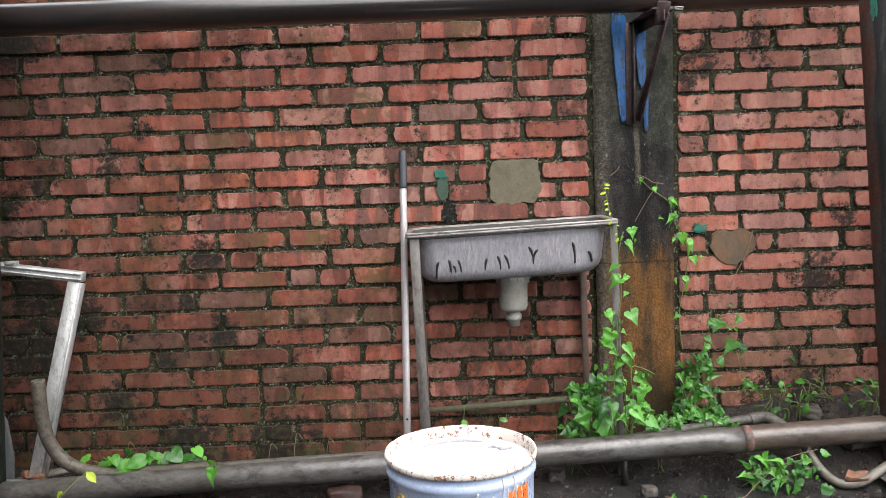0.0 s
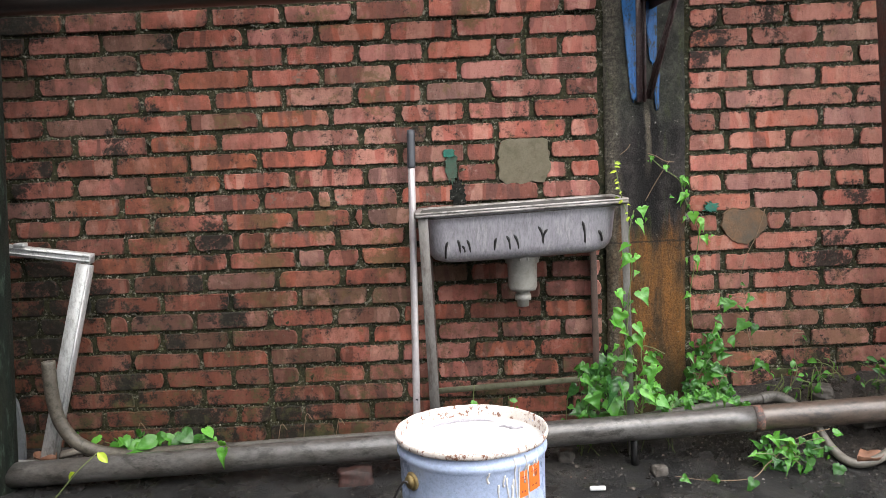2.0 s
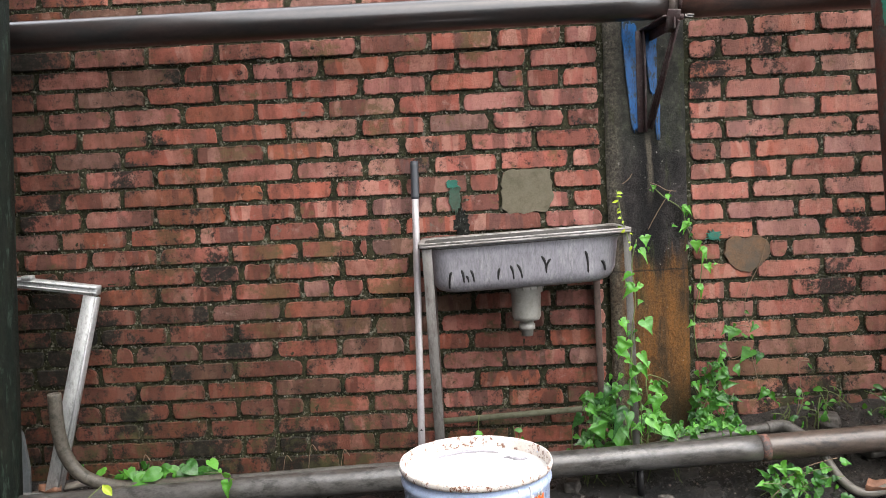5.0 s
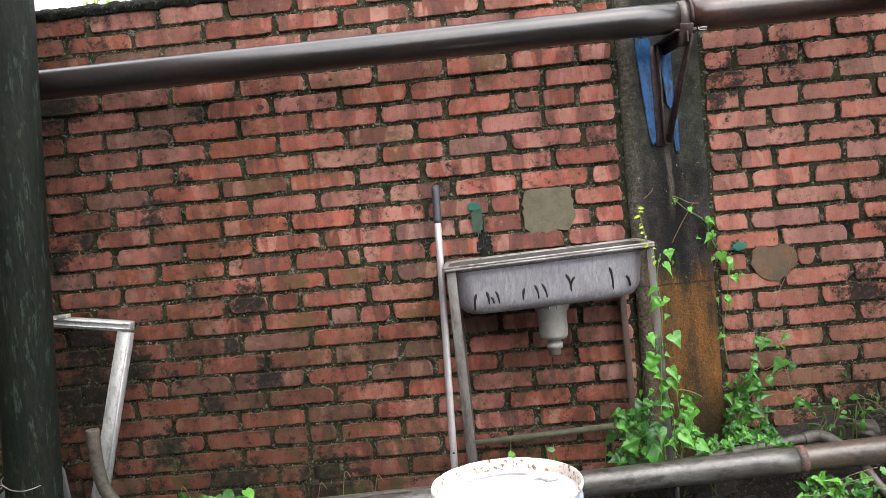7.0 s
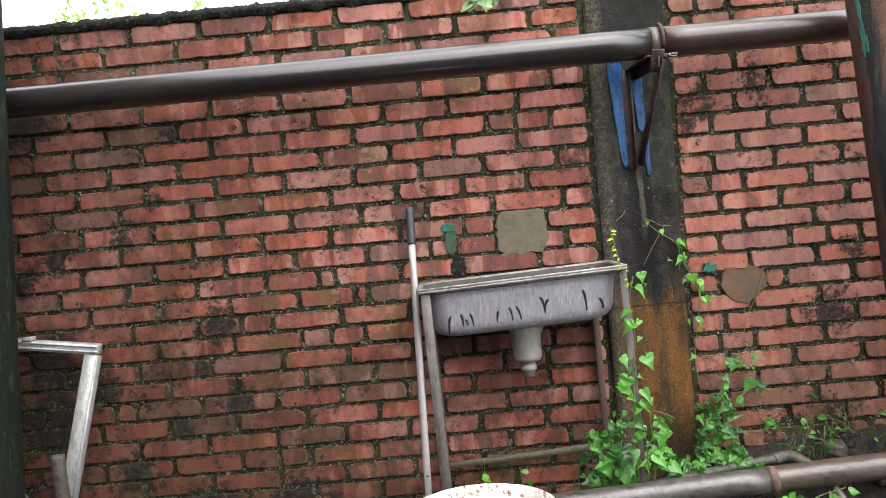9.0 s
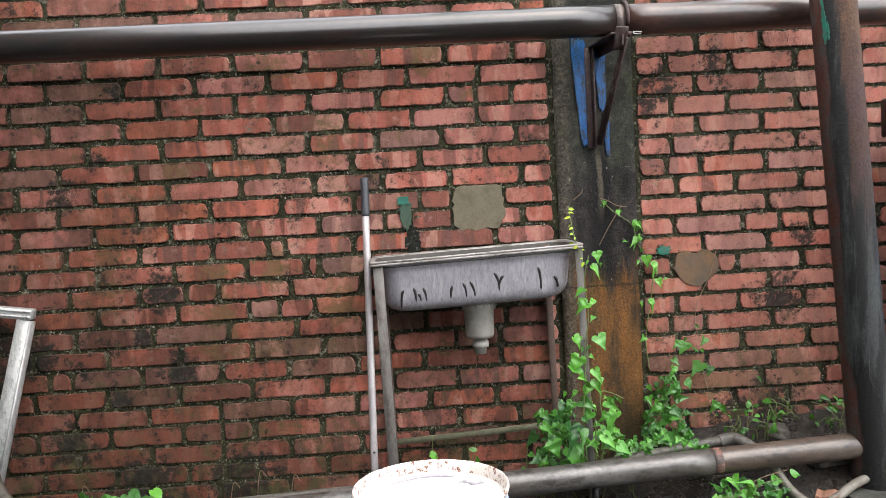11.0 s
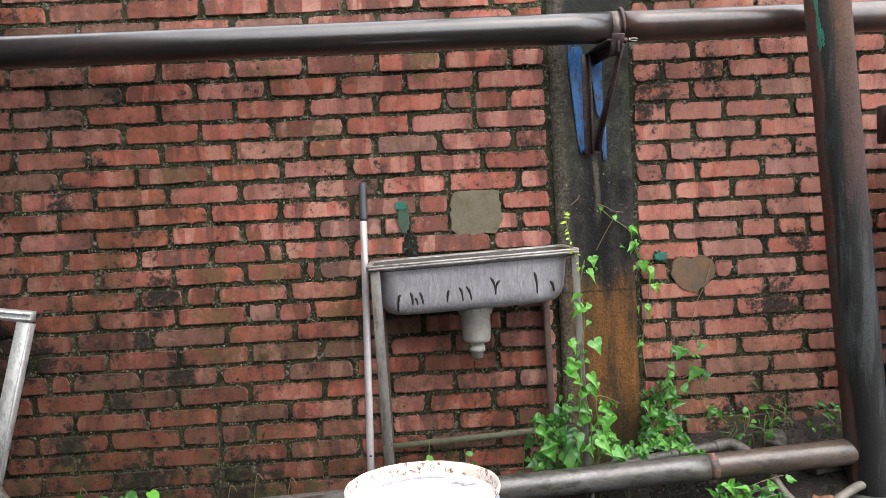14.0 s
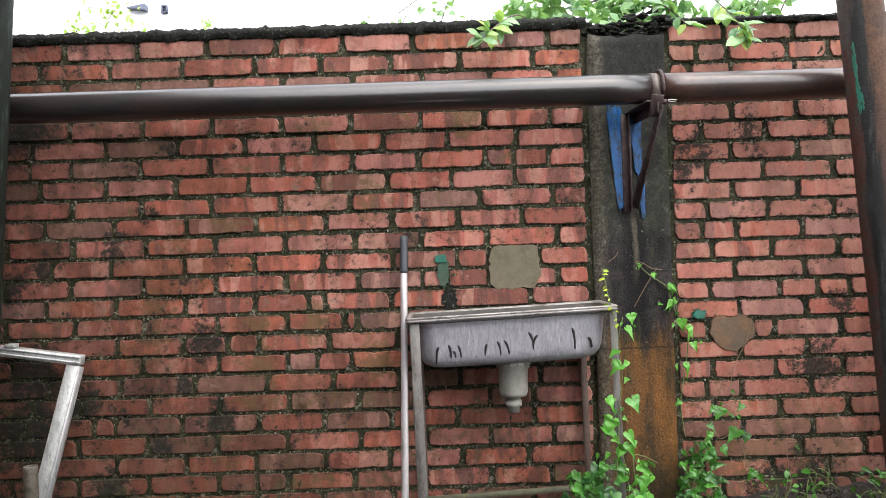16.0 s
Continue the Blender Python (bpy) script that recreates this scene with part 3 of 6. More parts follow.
def thing(name, at, label, category, group="", kind=""):
    ob = new(name)
    ob.location = at
    ob.empty_display_size = 0.05
    return tagged(ob, label, category, group, kind)


def hang(ob, parent):
    """Parent a part that is built in world coordinates."""
    ob.parent = parent
    if parent.type == "EMPTY":
        ob.matrix_parent_inverse = Matrix.Translation(-Vector(parent.location))
    return ob


def box(bm, lo, hi, bevel=0.0, segs=1):
    r = bmesh.ops.create_cube(bm, size=1)
    c, s = (Vector(lo) + Vector(hi)) / 2, Vector(hi) - Vector(lo)
    for v in r["verts"]:
        v.co = Vector((v.co.x * s.x, v.co.y * s.y, v.co.z * s.z)) + c
    if bevel:
        es = list({e for v in r["verts"] for e in v.link_edges})
        bmesh.ops.bevel(bm, geom=es, offset=bevel, segments=segs, affect="EDGES", profile=0.6)


def beam(bm, a, b, w, h, side=(0, 1, 0), bevel=0.0):
    """A bar of section w by h from a to b; side: the direction of h."""
    a, b = Vector(a), Vector(b)
    d = (b - a).normalized()
    u = Vector(side) - d * d.dot(Vector(side))
    u.normalize()
    w_dir = d.cross(u)
    vs = []
    for p in (a, b):
        for i, j in ((-1, -1), (1, -1), (1, 1), (-1, 1)):
            vs.append(bm.verts.new(p + w_dir * (i * w / 2) + u * (j * h / 2)))
    fs = [bm.faces.new(vs[:4]), bm.faces.new(vs[7:3:-1])]
    for i in range(4):
        fs.append(bm.faces.new((vs[i], vs[(i + 1) % 4], vs[4 + (i + 1) % 4], vs[4 + i])))
    if bevel:
        es = list({e for f in fs for e in f.edges})
        bmesh.ops.bevel(bm, geom=es, offset=bevel, segments=1, affect="EDGES")


def tube(bm, pts, r, sides=12, cap=True, hollow=0.0):
    """A round tube along points; r: a number or one for each point; hollow: wall thickness at open ends."""
    pts = [Vector(p) for p in pts]
    n = len(pts)
    rs = [r] * n if isinstance(r, (int, float)) else list(r)
    ref = Vector((0, 0, 1)) if abs((pts[1] - pts[0]).normalized().z) < 0.9 else Vector((0, 1, 0))
    rings = []
    for i, p in enumerate(pts):
        d = (pts[min(i + 1, n - 1)] - pts[max(i - 1, 0)]).normalized()
        u = (ref - d * d.dot(ref)).normalized()
        ref = u
        w = d.cross(u)
        rings.append([bm.verts.new(p + (u * math.cos(2 * math.pi * k / sides) + w * math.sin(2 * math.pi * k / sides)) * rs[i]) for k in range(sides)])
    for a, b in zip(rings, rings[1:]):
        for k in range(sides):
            bm.faces.new((a[k], a[(k + 1) % sides], b[(k + 1) % sides], b[k]))
    if cap:
        for ring, p in ((rings[0], pts[0]), (rings[-1], pts[-1])):
            if hollow:
                inner = [bm.verts.new(p + (v.co - p) * (1 - hollow)) for v in ring]
                d = (pts[1] - pts[0]).normalized() if ring is rings[0] else (pts[-2] - pts[-1]).normalized()
                deep = [bm.verts.new(v.co + d * 0.05) for v in inner]
                for k in range(sides):
                    j = (k + 1) % sides
                    bm.faces.new((ring[k], ring[j], inner[j], inner[k]))
                    bm.faces.new((inner[k], inner[j], deep[j], deep[k]))
                bm.faces.new(deep)
            else:
                bm.faces.new(ring)


def curve(pts, steps=8):
    """Points on a smooth line through the given ones."""
    pts = [Vector(p) for p in pts]
    out = []
    for i in range(len(pts) - 1):
        p0, p1, p2, p3 = pts[max(i - 1, 0)], pts[i], pts[i + 1], pts[min(i + 2, len(pts) - 1)]
        for s in range(steps):
            t = s / steps
            out.append(0.5 * (2 * p1 + (p2 - p0) * t + (2 * p0 - 5 * p1 + 4 * p2 - p3) * t * t + (3 * p1 - p0 - 3 * p2 + p3) * t ** 3))
    return out + [pts[-1]]


def lathe(bm, profile, sides=48, centre=(0, 0, 0)):
    c = Vector(centre)
    rings = []
    for r, z in profile:
        rings.append([bm.verts.new(c + Vector((r * math.cos(2 * math.pi * k / sides), r * math.sin(2 * math.pi * k / sides), z))) for k in range(sides)])
    for a, b in zip(rings, rings[1:]):
        for k in range(sides):
            bm.faces.new((a[k], a[(k + 1) % sides], b[(k + 1) % sides], b[k]))
    return rings


def daub(name, centre, w, h, material, parent, seed, thick=0.004, drip=0.0, rough=0.25, taper=0.0, square=7, heart=False):
    """A thin uneven patch on the wall's face, with a ragged outline."""
    rnd = random.Random(seed)
    bm = bmesh.new()
    cx, cy, cz = centre
    n = 40
    outer, inner = [], []
    for k in range(n):
        a = 2 * math.pi * k / n
        c, s = math.cos(a), math.sin(a)
        q = (abs(c) ** square + abs(s) ** square) ** (-1 / square)
        f = q * (1 + rough * (rnd.random() - 0.5))
        x, z = c * f * w / 2, s * f * h / 2
        if heart:
            dent = 0.26 * max(0.0, 1 - abs(x) / (0.22 * w)) if s > 0 else 0.0
            x, z = x * (1 if s > -0.1 else 1 - 0.55 * (-s) ** 1.5), z * (1 - dent)
        x = x * (1 - taper * (0.5 - z / h)) + taper * w * 0.35 * (0.5 - z / h)
        if s < 0:
            z -= drip * rnd.random()
        outer.append(bm.verts.new((cx + x, cy + 0.006, cz + z)))
        inner.append(bm.verts.new((cx + x * 0.975, cy - thick * (0.8 + 0.2 * rnd.random()), cz + z * 0.975)))
    mid = [bm.verts.new((cx + (v.co.x - cx) * 0.5, cy - thick * (0.9 + 0.2 * rnd.random()), cz + (v.co.z - cz) * 0.5)) for v in inner]
    for a, b in ((outer, inner), (inner, mid)):
        for k in range(n):
            j = (k + 1) % n
            bm.faces.new((a[k], a[j], b[j], b[k]))
    bm.faces.new(mid)
    return part(name, bm, material, parent, smooth=False)


# ---- ground ----
def lift(x, y):
    """Height of the ground: flat slab in front, a heap of soil along the wall that grows past the pillar."""
    heap = max(0.0, min(1.0, (x - 0.85) / 0.9)) * max(0.0, min(1.0, (y + 0.42) / 0.40))
    heap = 0.15 * heap * heap * (3 - 2 * heap)
    low = 0.012 * max(0.0, min(1.0, (y + 0.3) / 0.2))
    if y > 0.05:
        heap, low = 0.05, 0.0
    n = noise.noise(Vector((x * 6, y * 6, 0.3))) * 0.010 + noise.noise(Vector((x * 21, y * 21, 1.3))) * 0.007
    return heap + low + n * (0.25 + 6 * heap if y > -0.8 else 0.3)


def build_ground():
    xs = [-600, -120, -30, -8, -3] + [-1.6 + 0.02 * i for i in range(210)] + [3.2, 4, 8, 30, 120, 600]
    ys = [-600, -120, -30, -8, -4, -2.5, -1.8] + [-1.3 + 0.02 * i for i in range(69)] + [0.12, 0.4, 1.5, 4, 10, 40, 150, 600]
    verts = [(x, y, lift(x, y) if abs(x) < 4 and -3 < y < 3 else 0.0) for y in ys for x in xs]
    w = len(xs)
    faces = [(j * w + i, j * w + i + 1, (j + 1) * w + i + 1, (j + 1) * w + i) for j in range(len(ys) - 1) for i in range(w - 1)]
    me = bpy.data.meshes.new("ground")
    me.from_pydata(verts, [], faces)
    for p in me.polygons:
        p.use_smooth = True
    me.materials.append(GROUND)
    return tagged(new("ground", me), "wet dark muddy concrete with soil heaped along the wall", "ground", kind="structure")


build_ground()

# ---- brick wall ----
COURSE, TOP, COURSES = 0.0625, 1.63, 26
PILLAR_X = (1.06, 1.325)


def wall_core(name, x0, x1, label):
    bm = bmesh.new()
    nx, nz = max(2, int((x1 - x0) / 0.011)), 150
    grid = []
    for j in range(nz + 1):
        z = -0.15 + (TOP + 0.15) * j / nz
        grid.append([bm.verts.new((x0 + (x1 - x0) * i / nx, 0.0072 + 0.006 * noise.noise(Vector((i * 0.21 + x0 * 9, j * 0.23, 0))) + 0.005 * noise.noise(Vector((i * 0.77, j * 0.83, 7))), z)) for i in range(nx + 1)])
    for j in range(nz):
        for i in range(nx):
            bm.faces.new((grid[j][i], grid[j][i + 1], grid[j + 1][i + 1], grid[j + 1][i]))
    box(bm, (x0, 0.018, -0.15), (x1, 0.22, TOP))
    ob = part(name, bm, MORTAR)
    return tagged(ob, label, "wall", kind="structure")


wall_left = wall_core("wall_left", -1.30, PILLAR_X[0] + 0.02, "old red brick wall with dark mouldy mortar joints")
wall_right = wall_core("wall_right", PILLAR_X[1] - 0.02, 2.40, "old red brick wall, mossy and black at its foot")
wall_far_left = wall_core("wall_far_left", -3.2, -1.30, "continuation of the red brick wall")
wall_far_right = wall_core("wall_far_right", 2.40, 4.2, "continuation of the red brick wall")

# ---- concrete pillar, coping ----
def build_pillar():
    bm = bmesh.new()
    nx, nz = 10, 60
    x0, x1, ztop = PILLAR_X[0] + 0.011, PILLAR_X[1] - 0.011, 1.595
    grid = []
    for j in range(nz + 1):
        z = -0.1 + (ztop + 0.1) * j / nz
        row = []
        for i in range(nx + 1):
            x = x0 + (x1 - x0) * i / nx
            e = 0.006 * noise.noise(Vector((5 if i == 0 else 9, z * 9, 0))) if i in (0, nx) else 0
            row.append(bm.verts.new((x + e, -0.010 + 0.006 * noise.noise(Vector((x * 14, z * 14, 2))), z + (0.012 * noise.noise(Vector((x * 20, 0, 0))) if j == nz else 0))))
        grid.append(row)
    for j in range(nz):
        for i in range(nx):
            bm.faces.new((grid[j][i], grid[j][i + 1], grid[j + 1][i + 1], grid[j + 1][i]))
    back = [[bm.verts.new((v.co.x, 0.24, v.co.z)) for v in row] for row in (grid[0], grid[-1])]
    for i in range(nx):
        bm.faces.new((grid[-1][i], grid[-1][i + 1], back[1][i + 1], back[1][i]))
    for k in (0, nx):
        col = [r[k] for r in grid]
        bm.faces.new(col + [back[1][k], back[0][k]])
    return tagged(part("pillar", bm, PILLAR), "concrete pillar with black runs and a rust-brown wash", "pillar", kind="structure")


pillar = build_pillar()


def build_coping(name, x0, x1, h, label):
    """Crumbling black mortar along the wall's top."""
    bm = bmesh.new()
    n = int((x1 - x0) / 0.006)
    rows = []
    for i in range(n + 1):
        x = x0 + (x1 - x0) * i / n
        a = noise.noise(Vector((x * 26, 0, 4))) * 0.006 + noise.noise(Vector((x * 75, 0, 5))) * 0.005 + noise.noise(Vector((x * 190, 0, 6))) * 0.005
        low = noise.noise(Vector((x * 18, 3, 1))) * 0.014 + noise.noise(Vector((x * 90, 3, 1))) * 0.008
        ring = [(-0.004 + a * 0.4, TOP - 0.004 + min(low, 0.004)), (-0.016 + a, TOP + h * 0.35), (-0.004 + a * 0.6, TOP + h + a), (0.10, TOP + h * 1.15 + a), (0.23, TOP + h * 0.7), (0.23, TOP)]
        rows.append([bm.verts.new((x, y, z)) for y, z in ring])
    for a, b in zip(rows, rows[1:]):
        for k in range(5):
            bm.faces.new((a[k], a[k + 1], b[k + 1], b[k]))
    return tagged(part(name, bm, MOSSY), label, "coping", kind="structure")


build_coping("coping_left", -3.2, 1.07, 0.030, "crumbling black mortar cap along the brick wall")
build_coping("coping_right", 1.32, 4.2, 0.016, "thin black mortar cap along the brick wall")


def build_rubble():
    """Clump of black mossy rubble on the pillar's head."""
    bm = bmesh.new()
    rnd = random.Random(5)
    for _ in range(330):
        x, y = rnd.uniform(1.06, 1.32), rnd.uniform(-0.005, 0.2)
        z = 1.593 + rnd.uniform(0, 1) * (0.05 + 0.06 * max(0.0, 1 - abs(x - 1.25) / 0.09))
        r = rnd.uniform(0.004, 0.014)
        g = bmesh.ops.create_icosphere(bm, subdivisions=1, radius=r)
        for v in g["verts"]:
            v.co = Vector((v.co.x * rnd.uniform(1.2, 2.2), v.co.y, v.co.z * rnd.uniform(0.5, 0.9))) * rnd.uniform(0.75, 1.2) + Vector((x, y, z))
    return tagged(part("rubble", bm, MOSSY, smooth=False), "clump of black mossy rubble on the pillar's head", "rubble", kind="stuff")


build_rubble()

# patches and paint on the masonry
daub("mortar_patch", (0.822, -0.002, 0.879), 0.160, 0.133, PATCH, wall_left, 3, 0.002, 0.006, 0.13, square=5)
daub("green_daub", (0.597, -0.003, 0.872), 0.036, 0.085, GREEN_DULL, wall_left, 8, 0.0015, 0.02, 0.45, square=3)
daub("green_daub", (0.590, -0.0065, 0.912), 0.036, 0.022, GREEN_PAINT, wall_left, 9, 0.002, 0.004, 0.3)
daub("dark_daub", (0.614, -0.003, 0.79), 0.045, 0.075, MOSSY, wall_left, 21, 0.0015, 0.02, 0.5, square=2.5)
daub("mortar_patch", (1.498, -0.004, 0.652), 0.142, 0.116, PATCH_DARK, wall_right, 15, 0.0025, 0.004, 0.10, square=2.6, heart=True)
daub("green_daub", (1.398, -0.006, 0.712), 0.046, 0.030, GREEN_PAINT, wall_right, 12, 0.002, 0.003, 0.75, square=2.5)
daub("blue_daub", (1.148, -0.0135, 1.21), 0.052, 0.33, BLUE_PAINT, pillar, 31, 0.003, 0.0, 0.10, 0.65)
daub("blue_daub", (1.212, -0.0135, 1.25), 0.040, 0.19, BLUE_PAINT, pillar, 32, 0.003, 0.0, 0.14, 0.5)
daub("blue_daub", (1.226, -0.0135, 1.08), 0.022, 0.13, BLUE_PAINT, pillar, 33, 0.003, 0.0, 0.18, 0.5)


# ---- pipes and posts ----
def build_top_pipe():
    at = (0, -0.15, 1.393)
    t = thing("overhead_pipe", at, "long wet brown painted steel pipe carried on a bracket", "pipe")
    for x0, x1, mat, lab in ((-2.6, 1.248, PIPE_TOP, ""), (1.248, 3.2, PIPE_RUST, "rustier brown stretch")):
        bm = bmesh.new()
        n = 24
        tube(bm, [(x0 + (x1 - x0) * i / n, -0.15, 1.395) for i in range(n + 1)], 0.0445, 40)
        part("pipe_length", bm, mat, t, lab)
    bm = bmesh.new()
    tube(bm, [(1.222, -0.15, 1.395), (1.248, -0.15, 1.395)], 0.0453, 40)
    part("weld_band", bm, SCUFF, t, "scuffed pale weld band")


build_top_pipe()


def build_clamp():
    t = thing("pipe_clamp", (1.252, -0.15, 1.35), "round steel clamp bolted over the overhead pipe", "clamp")
    bm = bmesh.new()
    pts = [(1.252, -0.15 + 0.051 * math.cos(a), 1.395 + 0.051 * math.sin(a)) for a in [math.pi * (-0.15 + 1.3 * k / 20) for k in range(21)]]
    tube(bm, pts, 0.0055, 8)
    part("u_bolt", bm, ANGLE, t)
    for dy in (-0.048, 0.042):
        bm = bmesh.new()
        tube(bm, [(1.252, -0.15 + dy, 1.338), (1.252, -0.15 + dy, 1.352)], 0.010, 6)
        part("nut", bm, ANGLE, t)
    bm = bmesh.new()
    tube(bm, curve([(1.266, -0.20, 1.352), (1.266, -0.203, 1.345), (1.286, -0.203, 1.343)]), 0.0018, 5)
    tube(bm, curve([(1.266, -0.20, 1.345), (1.269, -0.204, 1.350), (1.288, -0.203, 1.349)]), 0.0018, 5)
    part("wire_tail", bm, WIRE_GREY, t, "pale twisted wire ends")


build_clamp()


def build_bracket():
    t = thing("pipe_bracket", (1.183, -0.012, 1.04), "triangular angle-steel bracket fixed to the pillar, paint flaking", "bracket")
    bm = bmesh.new()
    beam(bm, (1.179, -0.016, 1.04), (1.179, -0.016, 1.345), 0.024, 0.006, (0, 1, 0), 0.001)
    beam(bm, (1.189, -0.026, 1.04), (1.190, -0.026, 1.345), 0.006, 0.024, (0, 1, 0), 0.001)
    part("upright", bm, ANGLE, t)
    bm = bmesh.new()
    beam(bm, (1.196, -0.012, 1.346), (1.215, -0.215, 1.346), 0.034, 0.006, (0, 0, 1), 0.001)
    beam(bm, (1.211, -0.012, 1.330), (1.231, -0.215, 1.330), 0.006, 0.034, (0, 0, 1), 0.001)
    part("arm", bm, ANGLE, t)
    bm = bmesh.new()
    beam(bm, (1.196, -0.028, 1.05), (1.242, -0.205, 1.335), 0.016, 0.006, (0, 1, 0.3), 0.001)
    beam(bm, (1.204, -0.036, 1.05), (1.242, -0.213, 1.335), 0.006, 0.020, (0, 1, 0.3), 0.001)
    part("strut", bm, ANGLE, t)
    bm = bmesh.new()
    beam(bm, (1.225, -0.19, 1.305), (1.229, -0.222, 1.362), 0.036, 0.006, (0, 1, 0), 0.001)
    part("gusset", bm, ANGLE, t)


build_bracket()


def low_z(x):
    return 0.072 + 0.042 * x


def build_low_pipe():
    t = thing("low_pipe", (0.5, -0.29, 0.0), "grey weathered steel pipe lying low along the wall", "pipe")
    for x0, x1, mat in ((-1.9, -0.82, PIPE_LOW), (-0.705, 1.42, PIPE_LOW), (1.42, 1.855, PIPE_LOW_RUST), (1.915, 3.0, PIPE_LOW_RUST)):
        bm = bmesh.new()
        n = 30
        tube(bm, [(x0 + (x1 - x0) * i / n, -0.29, low_z(x0 + (x1 - x0) * i / n)) for i in range(n + 1)], 0.036, 32)
        part("pipe_length", bm, mat, t)
    bm = bmesh.new()
    tube(bm, [(1.088, -0.275, 0.0), (1.086, -0.278, 0.04), (1.085, -0.282, low_z(1.085) - 0.02)], [0.011, 0.0095, 0.010], 10)
    part("support_stub", bm, TAR, t, "black iron stub under the pipe")
    for a, b, e in ((1.416, 1.440, 0.0006),):
        bm = bmesh.new()
        tube(bm, [(a, -0.29, low_z(a)), (b, -0.29, low_z(b))], 0.036 + e, 32)
        part("rust_band", bm, RUST_RING, t, "reddish rust band")


build_low_pipe()


def build_post(name, foot, top, r, mat, label):
    t = thing(name, foot, label, "post", "posts before the wall")
    bm = bmesh.new()
    n = 30
    a, b = Vector(foot) - Vector((0, 0, 0.1)), Vector(top)
    tube(bm, [a + (b - a) * i / n for i in range(n + 1)], r, 32)
    part("shaft", bm, mat, t)
    return t


left_post = build_post("steel_post", (-0.777, -0.29, 0.0), (-0.607, -0.29, 2.5), 0.075, POST_DARK, "dark wet steel post standing before the wall")
right_post = build_post("steel_post", (1.896, -0.29, 0.0), (1.716, -0.29, 2.5), 0.0585, POST_RUST, "leaning rusty steel post with black tar and green paint")
bm = bmesh.new()
c = Vector((-0.760, -0.29, 0.245))
tube(bm, curve([c + Vector((0.0775 * math.cos(a), 0.0775 * math.sin(a), 0.012 * math.sin(a * 2 + 1))) for a in [2 * math.pi * k / 14 for k in range(15)]], 3), 0.0016, 6)
tube(bm, curve([c + Vector((-0.03, -0.072, 0)), c + Vector((-0.05, -0.078, 0.012)), c + Vector((-0.06, -0.074, -0.01)), c + Vector((-0.04, -0.079, 0.004))]), 0.0016, 6)
part("tie_wire", bm, WIRE_GREY, left_post, "thin wire tied round")


def post_paint(name, z0, z1, angle, width, seed):
    """A ragged run of paint that follows the leaning post's round face."""
    rnd = random.Random(seed)
    bm = bmesh.new()
    rows = []
    n = 14
    for k in range(n + 1):
        z = z0 + (z1 - z0) * k / n
        half = width * (0.25 + 0.75 * math.sin(math.pi * (0.06 + 0.88 * k / n))) * rnd.uniform(0.6, 1.2) / 0.0595
        mid = radians(angle) + rnd.uniform(-0.03, 0.03)
        rows.append([bm.verts.new((1.889 - 0.0692 * z + r * math.cos(mid + half * f), -0.29 + r * math.sin(mid + half * f), z))
                     for f, r in ((-0.5, 0.058), (-0.4, 0.0602), (0.4, 0.0602), (0.5, 0.058))])
    for a, b in zip(rows, rows[1:]):
        for q in range(3):
            bm.faces.new((a[q], a[q + 1], b[q + 1], b[q]))
    part(name, bm, GREEN_PAINT, right_post, "run of bright green paint", smooth=False)


post_paint("green_paint", 1.36, 1.47, 212, 0.012, 41)
post_paint("green_paint", 1.27, 1.37, 214, 0.014, 42)
post_paint("green_paint", 1.28, 1.33, 222, 0.008, 43)


# ---- long plastic drain pipe behind the low pipe ----
def build_drain_pipe():
    t = thing("plastic_pipe", (0.4, -0.22, 0.0), "dirty grey plastic pipe, bent upright at one end", "pipe")
    bm = bmesh.new()
    run = curve([(-0.582, -0.255, 0.364), (-0.580, -0.255, 0.26), (-0.567, -0.25, 0.18), (-0.528, -0.245, 0.118), (-0.455, -0.24, 0.082), (-0.34, -0.235, 0.072), (-0.1, -0.235, 0.082)], 8)
    tube(bm, run, 0.0188, 18, True, 0.14)
    part("bent_end", bm, PVC_OLD, t)
    bm = bmesh.new()
    tube(bm, curve([(-0.12, -0.235, 0.080), (0.4, -0.232, 0.098), (0.94, -0.23, 0.105), (1.32, -0.19, 0.134), (1.52, -0.17, 0.152)], 6), 0.0145, 16)
    part("straight_run", bm, HOSE, t)
    bm = bmesh.new()
    tube(bm, curve([(1.485, -0.174, 0.148), (1.52, -0.17, 0.152), (1.545, -0.182, 0.150), (1.57, -0.215, 0.134)], 6), 0.0175, 16)
    part("elbow", bm, HOSE, t)
    bm = bmesh.new()
    tube(bm, curve([(1.565, -0.21, 0.138), (1.60, -0.26, 0.105), (1.63, -0.31, 0.045), (1.66, -0.36, 0.022), (1.72, -0.37, 0.03), (1.82, -0.33, 0.06), (2.0, -0.28, 0.09)], 6), 0.0125, 14)
    part("hose_tail", bm, CREAM, t, "cream hose tail")


build_drain_pipe()


# ---- sink on its stand ----
def sink_tilt(x):
    return 0.744 + 0.034 * (x - 0.492)


def rounded(cx, cy, w, d, r, n=8):
    out = []
    for qx, qy, a0 in ((1, 1, 0), (-1, 1, 90), (-1, -1, 180), (1, -1, 270)):
        for k in range(n + 1):
            a = radians(a0 + 90 * k / n)
            out.append((cx + qx * (w / 2 - r) + r * math.cos(a), cy + qy * (d / 2 - r) + r * math.sin(a)))
    return out


